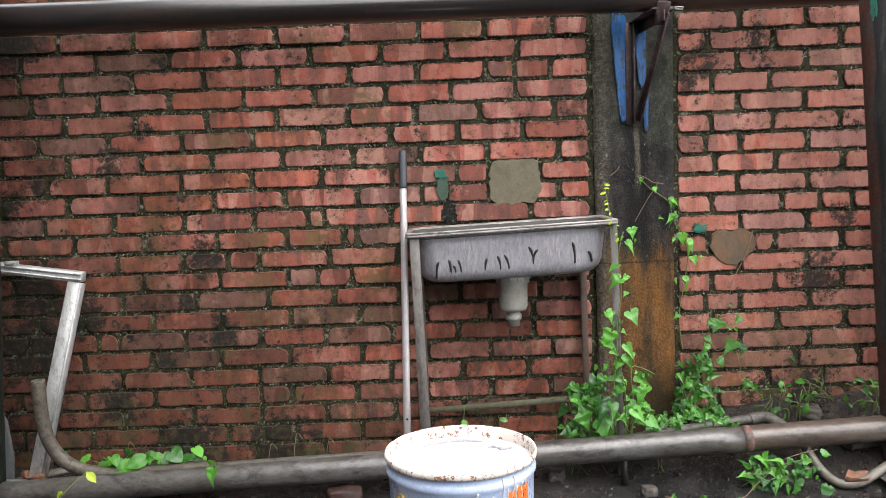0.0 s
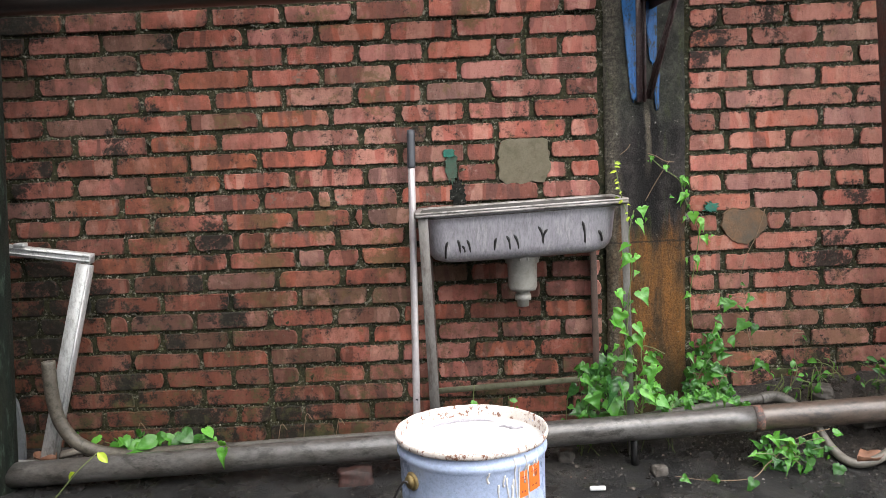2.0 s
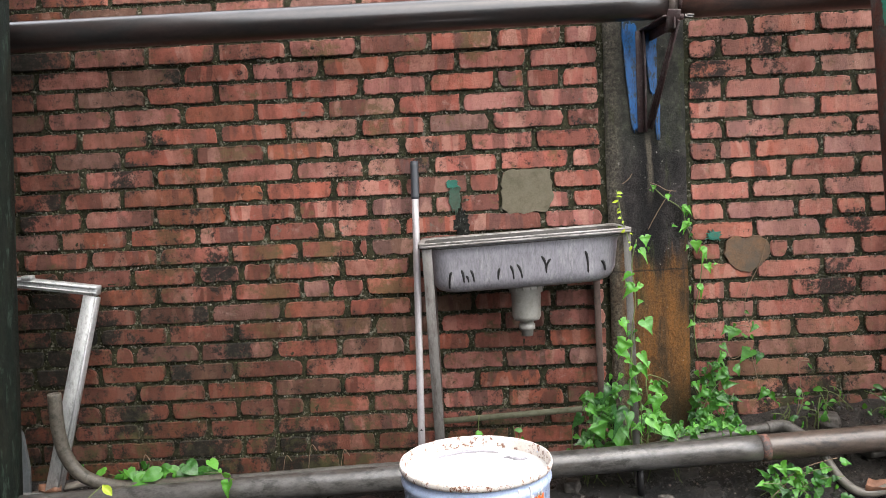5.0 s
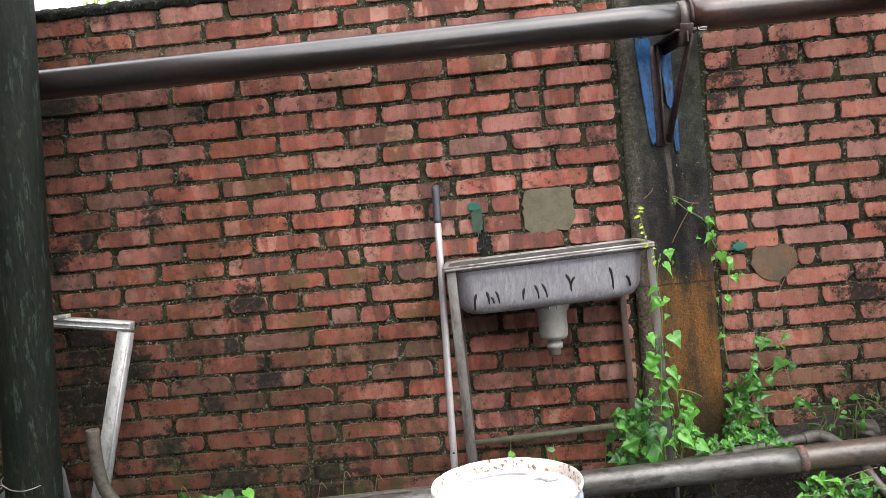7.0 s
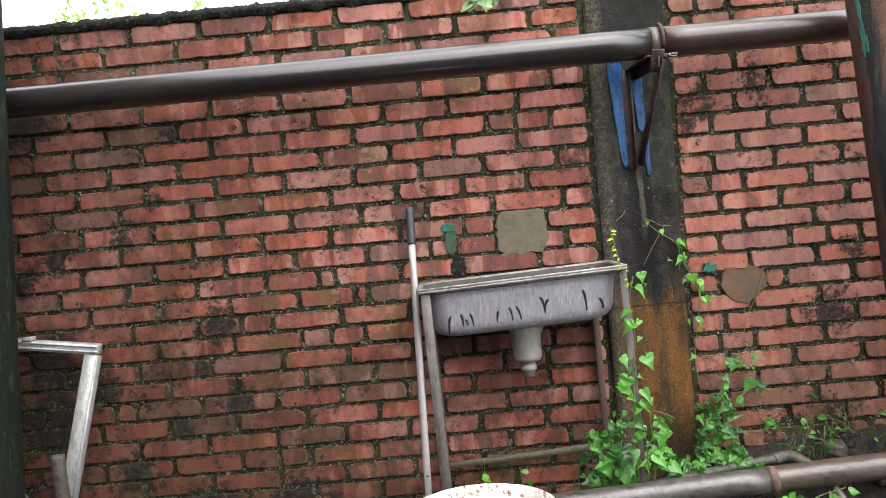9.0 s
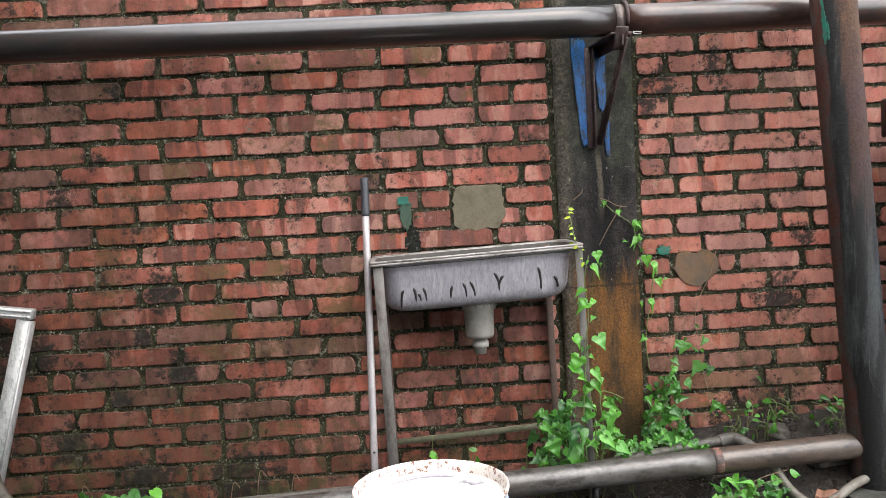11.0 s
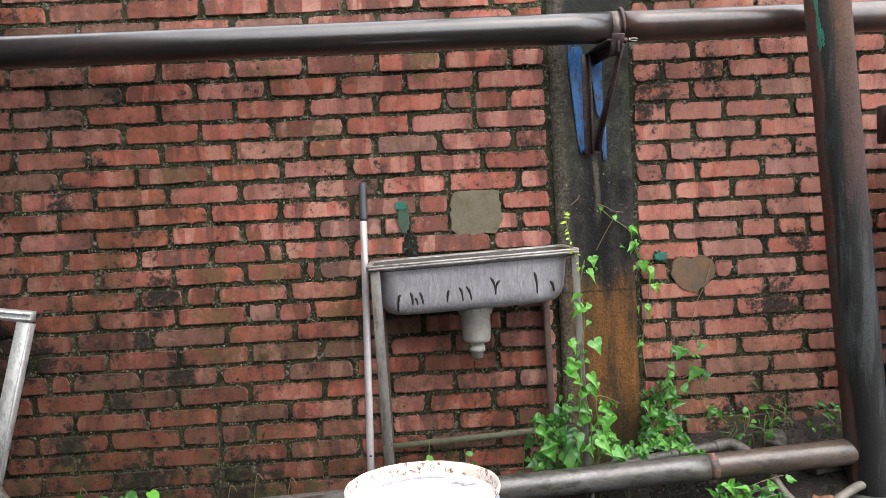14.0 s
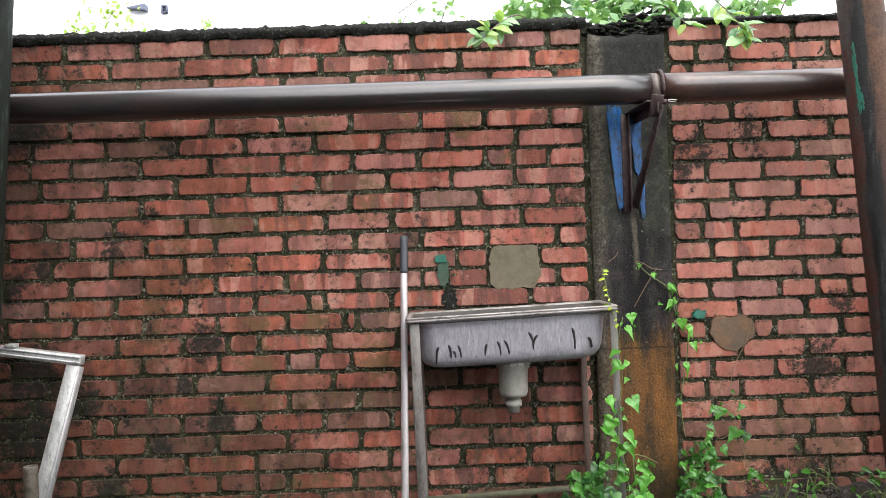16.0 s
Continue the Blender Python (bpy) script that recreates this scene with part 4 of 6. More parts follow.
def build_sink():
    t = thing("sink", (0.79, -0.13, 0.62), "dull stainless steel sink with black tar drips, outside a wall", "sink")
    cx, cy = 0.787, -0.128

    def rings(bm, specs):
        made = []
        for w, d, r, dz in specs:
            made.append([bm.verts.new((x, y, sink_tilt(x) + dz)) for x, y in rounded(cx, cy, w, d, r)])
        for a, b in zip(made, made[1:]):
            for k in range(len(a)):
                j = (k + 1) % len(a)
                bm.faces.new((a[k], a[j], b[j], b[k]))
        return made

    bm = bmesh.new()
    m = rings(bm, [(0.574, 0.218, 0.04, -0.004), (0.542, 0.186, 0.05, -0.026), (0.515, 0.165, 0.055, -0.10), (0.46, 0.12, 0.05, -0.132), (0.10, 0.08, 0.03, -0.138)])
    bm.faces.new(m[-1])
    part("bowl_inside", bm, STEEL_SHADED_GRIME, t, "grimy inside of the bowl, its shade put into the colour")
    bm = bmesh.new()
    m = rings(bm, [(0.584, 0.224, 0.04, -0.008), (0.554, 0.199, 0.055, -0.028), (0.550, 0.196, 0.06, -0.037), (0.536, 0.184, 0.065, -0.112), (0.524, 0.174, 0.065, -0.130), (0.50, 0.155, 0.06, -0.144), (0.46, 0.12, 0.05, -0.152), (0.10, 0.08, 0.03, -0.156)])
    bm.faces.new(m[-1])
    basin = part("basin", bm, STEEL, t)
    bm = bmesh.new()
    m = rings(bm, [(0.573, 0.217, 0.04, -0.006), (0.578, 0.221, 0.038, 0.0005), (0.590, 0.228, 0.012, 0.0), (0.598, 0.236, 0.010, 0.0015), (0.603, 0.240, 0.010, 0.0), (0.604, 0.240, 0.010, -0.004), (0.600, 0.236, 0.010, -0.005), (0.603, 0.239, 0.010, -0.007), (0.603, 0.239, 0.010, -0.012), (0.598, 0.234, 0.01, -0.013), (0.598, 0.232, 0.01, -0.006), (0.582, 0.222, 0.04, -0.007)])
    part("rim", bm, STEEL_RIM, t, "worn pale steel rim")
    # tar drips and splashes on the front of the basin
    rnd = random.Random(4)
    drips = [(0.578, -0.075, 0.05), (0.606, -0.072, 0.055), (0.632, -0.074, 0.05), (0.618, -0.09, 0.02), (0.716, -0.075, 0.05), (0.745, -0.07, 0.045), (0.765, -0.068, 0.06), (0.835, -0.05, 0.05), (0.862, -0.06, 0.035), (0.96, -0.045, 0.065), (1.005, -0.075, 0.03)]
    for i, (x, dz, ln) in enumerate(drips):
        bm = bmesh.new()
        z0 = sink_tilt(x) + dz - 0.012
        sway = rnd.uniform(0.006, 0.016)
        pts = []
        for k in range(9):
            f = k / 8
            zz = z0 - ln * f
            depth = max(0.0, (sink_tilt(x) - 0.03) - zz)
            yy = cy - 0.0985 + 0.095 * depth + 0.004 - 0.0035
            if depth > 0.085:
                yy += (depth - 0.085) * 0.45
            pts.append((x + sway * (1 - math.exp(-3.5 * f)) * (1 if i % 4 else -1), yy, zz))
        tube(bm, pts, [(0.0022, 0.0046, 0.0044, 0.0038, 0.0034, 0.0032, 0.0032, 0.0034, 0.0026)[k] for k in range(9)], 6)
        part("tar_drip", bm, TAR, basin, "black tar drip")
    # waste fitting
    dx, dy = 0.795, -0.13
    bm = bmesh.new()
    m = lathe(bm, [(0.0, -0.13), (0.052, -0.13), (0.053, -0.15), (0.050, -0.152), (0.050, -0.160), (0.044, -0.163), (0.0425, -0.232), (0.038, -0.243), (0.020, -0.246), (0.020, -0.256), (0.024, -0.257), (0.024, -0.272), (0.018, -0.274), (0.017, -0.292), (0.0, -0.292)], 36, (dx, dy, sink_tilt(dx) - 0.014))
    drain = part("drain", bm, PVC, t, "grey plastic waste cup")
    bm = bmesh.new()
    for k in range(14):
        a = 2 * math.pi * k / 14
        p = Vector((dx + 0.052 * math.cos(a), dy + 0.052 * math.sin(a), sink_tilt(dx) - 0.014))
        beam(bm, p + Vector((0, 0, -0.150)), p + Vector((0, 0, -0.132)), 0.006, 0.004, (math.cos(a), math.sin(a), 0))
    part("nut_ribs", bm, PVC, drain)


build_sink()


def build_stand():
    t = thing("sink_stand", (0.79, -0.13, 0.0), "weathered angle-steel stand with four legs under the sink", "stand")
    feet = [((0.510, -0.236, 0.738), (0.524, -0.226, 0.0), LEG_STEEL, 1), ((1.076, -0.236, 0.756), (1.092, -0.222, 0.0), LEG_STEEL, -1),
            ((1.022, -0.030, 0.752), (1.030, -0.030, 0.03), LEG_DARK, -1), ((0.515, -0.022, 0.735), (0.522, -0.03, 0.0), LEG_DARK, 1)]
    for a, b, mat, s in feet:
        bm = bmesh.new()
        w = 0.028 if mat is LEG_STEEL and s == 1 else 0.020
        beam(bm, a, b, 0.004, w, (1, 0, 0), 0.0008)
        off = Vector((-s * (w / 2 - 0.002), w / 2, 0))
        beam(bm, Vector(a) + off, Vector(b) + off, w, 0.004, (1, 0, 0), 0.0008)
        part("leg", bm, mat, t)
    for a, b in (((0.51, -0.232, 0.7285), (1.076, -0.232, 0.7475)), ((0.51, -0.020, 0.722), (1.076, -0.020, 0.741))):
        bm = bmesh.new()
        beam(bm, a, b, 0.009, 0.004, (0, 1, 0), 0.0008)
        part("rail", bm, LEG_STEEL, t)
    bm = bmesh.new()
    beam(bm, (0.522, -0.034, 0.166), (1.030, -0.034, 0.190), 0.017, 0.012, (0, 1, 0), 0.002)
    part("stretcher", bm, MOSSY_BAR, t, "mossy lower bar")


build_stand()


def build_pole():
    t = thing("broom_pole", (0.462, -0.20, 0.0), "grey painted metal pole with dark rubber grip leaning on wall", "pole")
    a, b = Vector((0.462, -0.205, 0.0)), Vector((0.4765, -0.022, 0.985))
    d = b - a
    bm = bmesh.new()
    tube(bm, [a + d * f for f in (0, 0.2, 0.5, 0.8, 0.9)], 0.0108, 18, True, 0.15)
    shaft = part("shaft", bm, TUBE, t)
    bm = bmesh.new()
    tube(bm, [a + d * f for f in (0.882, 0.89, 0.93, 0.975, 0.985, 1.0)], [0.0118, 0.0128, 0.0122, 0.0122, 0.0128, 0.0118], 18, True, 0.35)
    part("grip", bm, GRIP, t, "dark rubber grip")
    # hole as a solid black disc, its inner shade given by colour
    bm = bmesh.new()
    p = a + d * 0.19
    tube(bm, [p + Vector((0.001, -0.0112, 0)), p + Vector((0.001, -0.0085, 0))], 0.0035, 10)
    part("hole", bm, TAR, shaft)


build_pole()


# ---- aluminium frame leaning at the far end ----
def build_frame():
    t = thing("aluminium_frame", (-0.60, -0.2, 0.0), "scratched white aluminium window frame leaning against the wall", "frame")
    k, l = Vector((-0.530, -0.085, 0.637)), Vector((-1.20, -0.060, 0.735))
    bm = bmesh.new()
    beam(bm, k + Vector((0.022, 0, 0)), l, 0.030, 0.035, (0, 1, 0), 0.002)
    beam(bm, k + Vector((0.022, -0.019, 0.010)), l + Vector((0, -0.019, 0.010)), 0.005, 0.006, (0, 1, 0))
    beam(bm, k + Vector((0.022, -0.019, -0.006)), l + Vector((0, -0.019, -0.006)), 0.004, 0.005, (0, 1, 0))
    part("top_rail", bm, ALU, t)
    bm = bmesh.new()
    e = Vector((-0.640, -0.205, 0.04))
    beam(bm, k + Vector((0, 0.0, -0.016)), e, 0.044, 0.030, (0, 1, 0), 0.002)
    beam(bm, k + Vector((0.019, -0.016, -0.02)), e + Vector((0.019, -0.016, 0)), 0.006, 0.006, (0, 1, 0))
    part("side_rail", bm, ALU, t)
    bm = bmesh.new()
    beam(bm, e + Vector((0.02, 0, -0.01)), (-1.25, -0.19, 0.05), 0.030, 0.035, (0, 1, 0), 0.002)
    part("bottom_rail", bm, ALU, t)
    bm = bmesh.new()
    box(bm, (-0.735, -0.105, 0.682), (-0.705, -0.075, 0.694), 0.002)
    part("catch", bm, ALU, t, "small catch on the top rail")


build_frame()


# ---- paint pail ----
def build_pail():
    cx, cy, h = 0.614, -1.000, 0.397
    t = thing("paint_pail", (cx, cy, 0.0), "pale blue steel pail with white-crusted rusty-rimmed lid", "pail")
    c = (cx, cy, 0)
    bm = bmesh.new()
    m = lathe(bm, [(0.128, 0.006), (0.131, 0.0), (0.134, 0.004), (0.1375, 0.12), (0.1375, 0.155), (0.143, 0.160), (0.1445, 0.166), (0.143, 0.172), (0.1375, 0.177), (0.1385, 0.30), (0.1400, 0.354), (0.1425, 0.358), (0.1445, 0.363), (0.1445, 0.367), (0.1425, 0.372), (0.1405, 0.375), (0.1415, 0.384), (0.1428, 0.389)], 72, c)
    bm.faces.new(m[0])
    body = part("body", bm, PAIL, t)
    bm = bmesh.new()
    prof = [(0.1425, 0.384), (0.1458, 0.385), (0.1472, 0.389), (0.1472, 0.393), (0.1458, 0.397), (0.1440, 0.397), (0.1425, 0.392), (0.1400, 0.374)]
    rr = lathe(bm, prof, 90, c)
    rnd = random.Random(2)
    for k in range(90):
        j = 0.0012 * noise.noise(Vector((k * 0.35, 2, 0)))
        for ring in rr:
            ring[k].co.z += j
    part("rim", bm, RIM_RUST, t, "white paint-crusted rim flecked with rust")
    bm = bmesh.new()
    rings = lathe(bm, [(0.1405, 0.374), (0.138, 0.371), (0.126, 0.3705), (0.122, 0.374), (0.10, 0.375), (0.05, 0.376), (0.012, 0.376)], 72, c)
    bm.faces.new(rings[-1])
    for ring in rings[2:]:
        for v in ring:
            v.co.z += 0.0025 * noise.noise(Vector((v.co.x * 30, v.co.y * 30, 0)))
    lid = part("lid", bm, WHITE, t, "lid crusted with dried white paint")
    bm = bmesh.new()
    arc = [(cx + 0.105 * math.cos(a), cy + 0.105 * math.sin(a), 0.3762) for a in [radians(62 + 76 * k / 24) for k in range(25)]]
    tube(bm, arc, [0.0005 + 0.0042 * math.sin(math.pi * k / 24) for k in range(25)], 6)
    tube(bm, [(cx + 0.055 + 0.05 * k / 8, cy + 0.055 - 0.012 * k / 8 + 0.006 * math.sin(k), 0.3768) for k in range(9)], [0.0006, 0.002, 0.004, 0.002, 0.005, 0.003, 0.002, 0.003, 0.0008], 6)
    part("groove_dirt", bm, STEEL, lid, "grey dirt in the lid's groove")
    # closure plug and wire handle
    a = radians(217)
    p = Vector((cx + 0.1385 * math.cos(a), cy + 0.1385 * math.sin(a), 0.328))
    out = Vector((math.cos(a), math.sin(a), 0))
    bm = bmesh.new()
    tube(bm, [p - out * 0.002, p + out * 0.004, p + out * 0.006], [0.017, 0.017, 0.014], 24)
    tube(bm, [p + out * 0.005, p + out * 0.011], [0.0125, 0.0115], 20)
    part("handle_ear", bm, BRASS, t, "tarnished round handle ear")
    bm = bmesh.new()
    side = Vector((-out.y, out.x, 0))
    tube(bm, curve([p + out * 0.012, p + out * 0.016 - side * 0.012 + Vector((0, 0, -0.004)), p + out * 0.012 - side * 0.05 + Vector((0, 0, -0.05)), p + out * 0.006 - side * 0.075 + Vector((0, 0, -0.13)), p + out * 0.004 - side * 0.06 + Vector((0, 0, -0.19))], 8), 0.0024, 8)
    part("wire_handle", bm, IRON_WIRE, t, "bent iron wire handle")
    # warning labels with rows of unreadable print
    for a0, a1, z0, z1 in ((-55.0, -46.5, 0.302, 0.350), (-45.0, -31.0, 0.306, 0.354)):
        bm = bmesh.new()
        grid = [[bm.verts.new((cx + 0.1412 * math.cos(radians(a0 + (a1 - a0) * i / 6)), cy + 0.1412 * math.sin(radians(a0 + (a1 - a0) * i / 6)), z)) for i in range(7)] for z in (z0, z1)]
        for i in range(6):
            bm.faces.new((grid[0][i], grid[0][i + 1], grid[1][i + 1], grid[1][i]))
        lab = part("label", bm, ORANGE, body, "orange warning label")
        for f0, f1, v0, v1 in ((0.12, 0.75, 0.74, 0.77), (0.45, 0.55, 0.52, 0.70), (0.62, 0.68, 0.52, 0.70), (0.2, 0.35, 0.18, 0.24), (0.5, 0.65, 0.18, 0.24)):
            bm = bmesh.new()
            q = [(a0 + (a1 - a0) * f, z0 + (z1 - z0) * v) for f, v in ((f0, v0), (f1, v0), (f1, v1), (f0, v1))]
            bm.faces.new([bm.verts.new((cx + 0.1417 * math.cos(radians(g)), cy + 0.1417 * math.sin(radians(g)), z)) for g, z in q])
            part("print_bar", bm, INK, lab)
    rnd = random.Random(12)
    for a, z1, ln in ((-72, 0.335, 0.05), (-68, 0.350, 0.02), (-65, 0.345, 0.06), (-62, 0.33, 0.05), (-58.5, 0.378, 0.10), (-55.5, 0.37, 0.13), (-46, 0.36, 0.12), (-40, 0.362, 0.03), (-74, 0.30, 0.03), (-49.5, 0.378, 0.05), (-36, 0.37, 0.02), (-80, 0.36, 0.02), (-60.5, 0.34, 0.07)):
        bm = bmesh.new()
        pts = []
        for k in range(8):
            z = z1 - ln * k / 7
            rad = 0.1400 if z < 0.354 else (0.1443 if z < 0.374 else 0.1415)
            g = radians(a + 0.7 * math.sin(k * 0.7 + a))
            pts.append((cx + rad * math.cos(g), cy + rad * math.sin(g), z))
        tube(bm, pts, [rnd.uniform(0.0013, 0.0022) for _ in range(7)] + [0.0028], 6)
        part("paint_run", bm, WHITE, body, "white paint run")
    t.rotation_euler = (radians(-1.3), 0, 0)
    t.scale = (0.982, 0.982, 0.982)


build_pail()


# ---- plants ----
def leaf_mesh(name, outline, fold, curl, material):
    """A leaf one unit long from the stalk at the origin along +y, folded on its midrib; outline: half widths along the length."""
    bm = bmesh.new()
    n = len(outline)
    rows = []
    for i, (y, w) in enumerate(outline):
        z = -curl * max(y, 0) ** 2 + 0.05 * math.sin(y * 11 + fold * 9) * w * 2
        rows.append((bm.verts.new((0, max(y, 0.0) if i else 0.0, z)), bm.verts.new((-w, y, z + fold * w)), bm.verts.new((w, y, z + fold * w)),
                     bm.verts.new((-w * 0.55, y, z + fold * w * 0.75)), bm.verts.new((w * 0.55, y, z + fold * w * 0.75))))
    tip = bm.verts.new((0, 1, -curl - 0.02))
    for (m0, a0, b0, c0, d0), (m1, a1, b1, c1, d1) in zip(rows, rows[1:]):
        bm.faces.new((m0, c0, c1, m1))
        bm.faces.new((c0, a0, a1, c1))
        bm.faces.new((m0, m1, d1, d0))
        bm.faces.new((d0, d1, b1, b0))
    m, a, b, c, d = rows[-1]
    for f in ((m, c, tip), (c, a, tip), (m, tip, d), (d, tip, b)):
        bm.faces.new(f)
    bm.verts.ensure_lookup_table()
    me = bpy.data.meshes.new(name)
    bm.to_mesh(me)
    bm.free()
    for p in me.polygons:
        p.use_smooth = True
    me.materials.append(material)
    return me


TOOTHED = [(-0.20, 0.14), (-0.17, 0.30), (-0.06, 0.38), (0.00, 0.50), (0.07, 0.42), (0.13, 0.43), (0.21, 0.33), (0.29, 0.33), (0.38, 0.23), (0.47, 0.21), (0.60, 0.12), (0.82, 0.05)]
HEART = [(-0.20, 0.13), (-0.17, 0.29), (-0.06, 0.41), (0.06, 0.43), (0.16, 0.37), (0.28, 0.33), (0.40, 0.25), (0.54, 0.18), (0.70, 0.10), (0.86, 0.045)]
LOBED = [(-0.14, 0.20), (-0.04, 0.42), (0.08, 0.50), (0.18, 0.42), (0.32, 0.40), (0.48, 0.27), (0.74, 0.12)]
OVAL = [(0.0, 0.02), (0.12, 0.13), (0.32, 0.26), (0.56, 0.30), (0.78, 0.22), (0.93, 0.08)]
ROUND = [(-0.16, 0.16), (-0.10, 0.34), (0.06, 0.46), (0.26, 0.50), (0.46, 0.47), (0.64, 0.37), (0.80, 0.24), (0.93, 0.10)]
ROUND_LEAVES = [leaf_mesh("leaf", ROUND, 0.25, 0.25, LEAF), leaf_mesh("leaf", ROUND, 0.2, 0.35, LEAF_SUN), leaf_mesh("leaf", ROUND, 0.4, 0.2, LEAF)]
SUN_LEAVES = [leaf_mesh("leaf", HEART, 0.30, 0.35, LEAF_SUN), leaf_mesh("leaf", TOOTHED, 0.30, 0.30, LEAF_SUN), leaf_mesh("leaf", TOOTHED, 0.50, 0.45, LEAF_SUN)]
VINE_LEAVES = [leaf_mesh("leaf", TOOTHED, 0.18, 0.2, LEAF), leaf_mesh("leaf", TOOTHED, 0.4, 0.4, LEAF), leaf_mesh("leaf", HEART, 0.25, 0.22, LEAF), leaf_mesh("leaf", HEART, 0.45, 0.35, LEAF), leaf_mesh("leaf", LOBED, 0.2, 0.15, LEAF), leaf_mesh("leaf", LOBED, 0.35, 0.3, LEAF)]
YOUNG_LEAVES = [leaf_mesh("leaf", OVAL, 0.5, 0.3, LEAF_YOUNG)]
OVAL_LEAVES = [leaf_mesh("leaf", OVAL, 0.2, 0.12, LEAF_TREE), leaf_mesh("leaf", OVAL, 0.4, 0.25, LEAF_TREE)]
PALE_LEAVES = [leaf_mesh("leaf", OVAL, 0.35, 0.2, LEAF_PALE)]
SPEAR_LEAVES = [leaf_mesh("leaf", OVAL, 0.3, 0.3, LEAF)]


def leaf(parent, kinds, at, size, out, rnd, droop=0.5, wild=1.0):
    """One leaf on a plant, its face turned along out, its tip hanging by droop."""
    z = (Vector(out) + Vector((rnd.uniform(-0.95, 0.95), rnd.uniform(-0.3, 0.5), rnd.uniform(-0.6, 0.9))) * wild).normalized()
    tip = Vector((rnd.uniform(-1, 1), rnd.uniform(-0.3, 0.3), -droop + rnd.uniform(-0.5, 0.5)))
    y = tip - z * z.dot(tip)
    y.normalize()
    x = y.cross(z)
    m = Matrix((x, y, z)).transposed().to_4x4()
    ob = new("leaf", rnd.choice(kinds))
    hang(ob, parent)
    ob.matrix_basis = Matrix.Translation(at) @ m @ Matrix.Diagonal((size * rnd.uniform(0.75, 1.2), size * rnd.uniform(0.9, 1.15), size * rnd.uniform(0.6, 1.8), 1))
    return ob


def leaves_at(parent, y, spots, kinds, seed, out=None):
    """Single leaves of a plant at known places: x, z, length."""
    rnd = random.Random(seed)
    for x, z, size in spots:
        leaf(parent, kinds, Vector((x + rnd.uniform(-0.3, 0.3) * size, y + rnd.uniform(-0.02, 0.012), z + 0.35 * size)), size * rnd.uniform(0.80, 1.0), out or FRONT, rnd, 1.1, 0.6)
        for _ in range(2):
            small = size * rnd.uniform(0.3, 0.5)
            at = Vector((x + rnd.uniform(-0.9, 0.9) * size, y + rnd.uniform(-0.01, 0.03), z + rnd.uniform(-0.9, 0.9) * size))
            if rnd.random() < 0.45:
                leaf(parent, kinds, at, small, out or FRONT, rnd, 0.8)


def stem(parent, pts, r=0.0018, mat=None, steps=6):
    bm = bmesh.new()
    tube(bm, curve(pts, steps), r, 6)
    return part("stem", bm, mat or STEM, parent)


FRONT = (-0.05, -0.85, 0.5)


def climber(foot, label, lines, kinds, seed, size, every, out=FRONT, spread=0.02, mat=None, category="vine"):
    """A plant of several stems, each with leaves on short stalks along it."""
    rnd = random.Random(seed)
    t = thing("climbing_vine" if category == "vine" else "weed", foot, label, category)
    for pts in lines:
        stem(t, pts, 0.0012 if mat is STEM_DRY else 0.0016, mat)
        line = curve(pts, 10)
        run, last = 0.0, line[0]
        for p in line[1:]:
            run += (p - last).length
            last = p
            if run > every:
                run = rnd.uniform(-0.4, 0.2) * every
                off = Vector((rnd.uniform(-1, 1) * spread, -abs(rnd.gauss(0, spread * 0.7)) - 0.004, rnd.uniform(-0.6, 0.9) * spread))
                leaf(t, kinds, p + off, size * rnd.uniform(0.6, 1.25), out, rnd)
    return t


def clump(foot, label, n, lo, hi, kinds, seed, size, category="weed", out=FRONT, stems=6):
    """A thick tuft: leaves filling an uneven cloud between lo and hi, on stems from the foot."""
    rnd = random.Random(seed)
    t = thing("ivy_clump" if category == "ivy" else "weed", foot, label, category)
    lo, hi = Vector(lo), Vector(hi)
    for _ in range(stems):
        e = Vector([rnd.uniform(a, b) for a, b in zip(lo, hi)])
        f = Vector((rnd.uniform(lo.x, hi.x), foot[1] + rnd.uniform(-0.02, 0.02), lift(e.x, foot[1])))
        stem(t, [f, (f + e) / 2 + Vector((rnd.uniform(-0.02, 0.02), -0.01, 0.02)), e], 0.0014)
    for _ in range(n):
        u, v, w = (rnd.random() for _ in range(3))
        w = w ** 1.3
        x = lo.x + (hi.x - lo.x) * (0.5 + (u - 0.5) * (1 - 0.45 * w))
        leaf(t, kinds, Vector((x, lo.y + (hi.y - lo.y) * v, lo.z + (hi.z - lo.z) * w)), size * rnd.uniform(0.55, 1.25), out, rnd)
    return t


# vine up the sink's front leg
leg_vine = climber((1.09, -0.23, 0.02), "bright green heart-leaved vine climbing a sink leg", [
    [(1.09, -0.24, 0.02), (1.10, -0.25, 0.25), (1.075, -0.252, 0.42), (1.092, -0.25, 0.56), (1.085, -0.25, 0.66), (1.10, -0.25, 0.73)],
    [(1.09, -0.24, 0.05), (1.065, -0.26, 0.20), (1.07, -0.262, 0.36), (1.085, -0.255, 0.48)],
    [(1.09, -0.24, 0.05), (1.12, -0.26, 0.2), (1.115, -0.255, 0.33), (1.15, -0.22, 0.33), (1.21, -0.15, 0.29)]], VINE_LEAVES, 3, 0.028, 0.075, spread=0.028)
leaves_at(leg_vine, -0.262, [(1.108, 0.725, 0.036), (1.108, 0.683, 0.042), (1.110, 0.592, 0.032), (1.071, 0.582, 0.044), (1.056, 0.487, 0.045), (1.107, 0.482, 0.050), (1.060, 0.423, 0.052), (1.042, 0.394, 0.066)], SUN_LEAVES, 103)
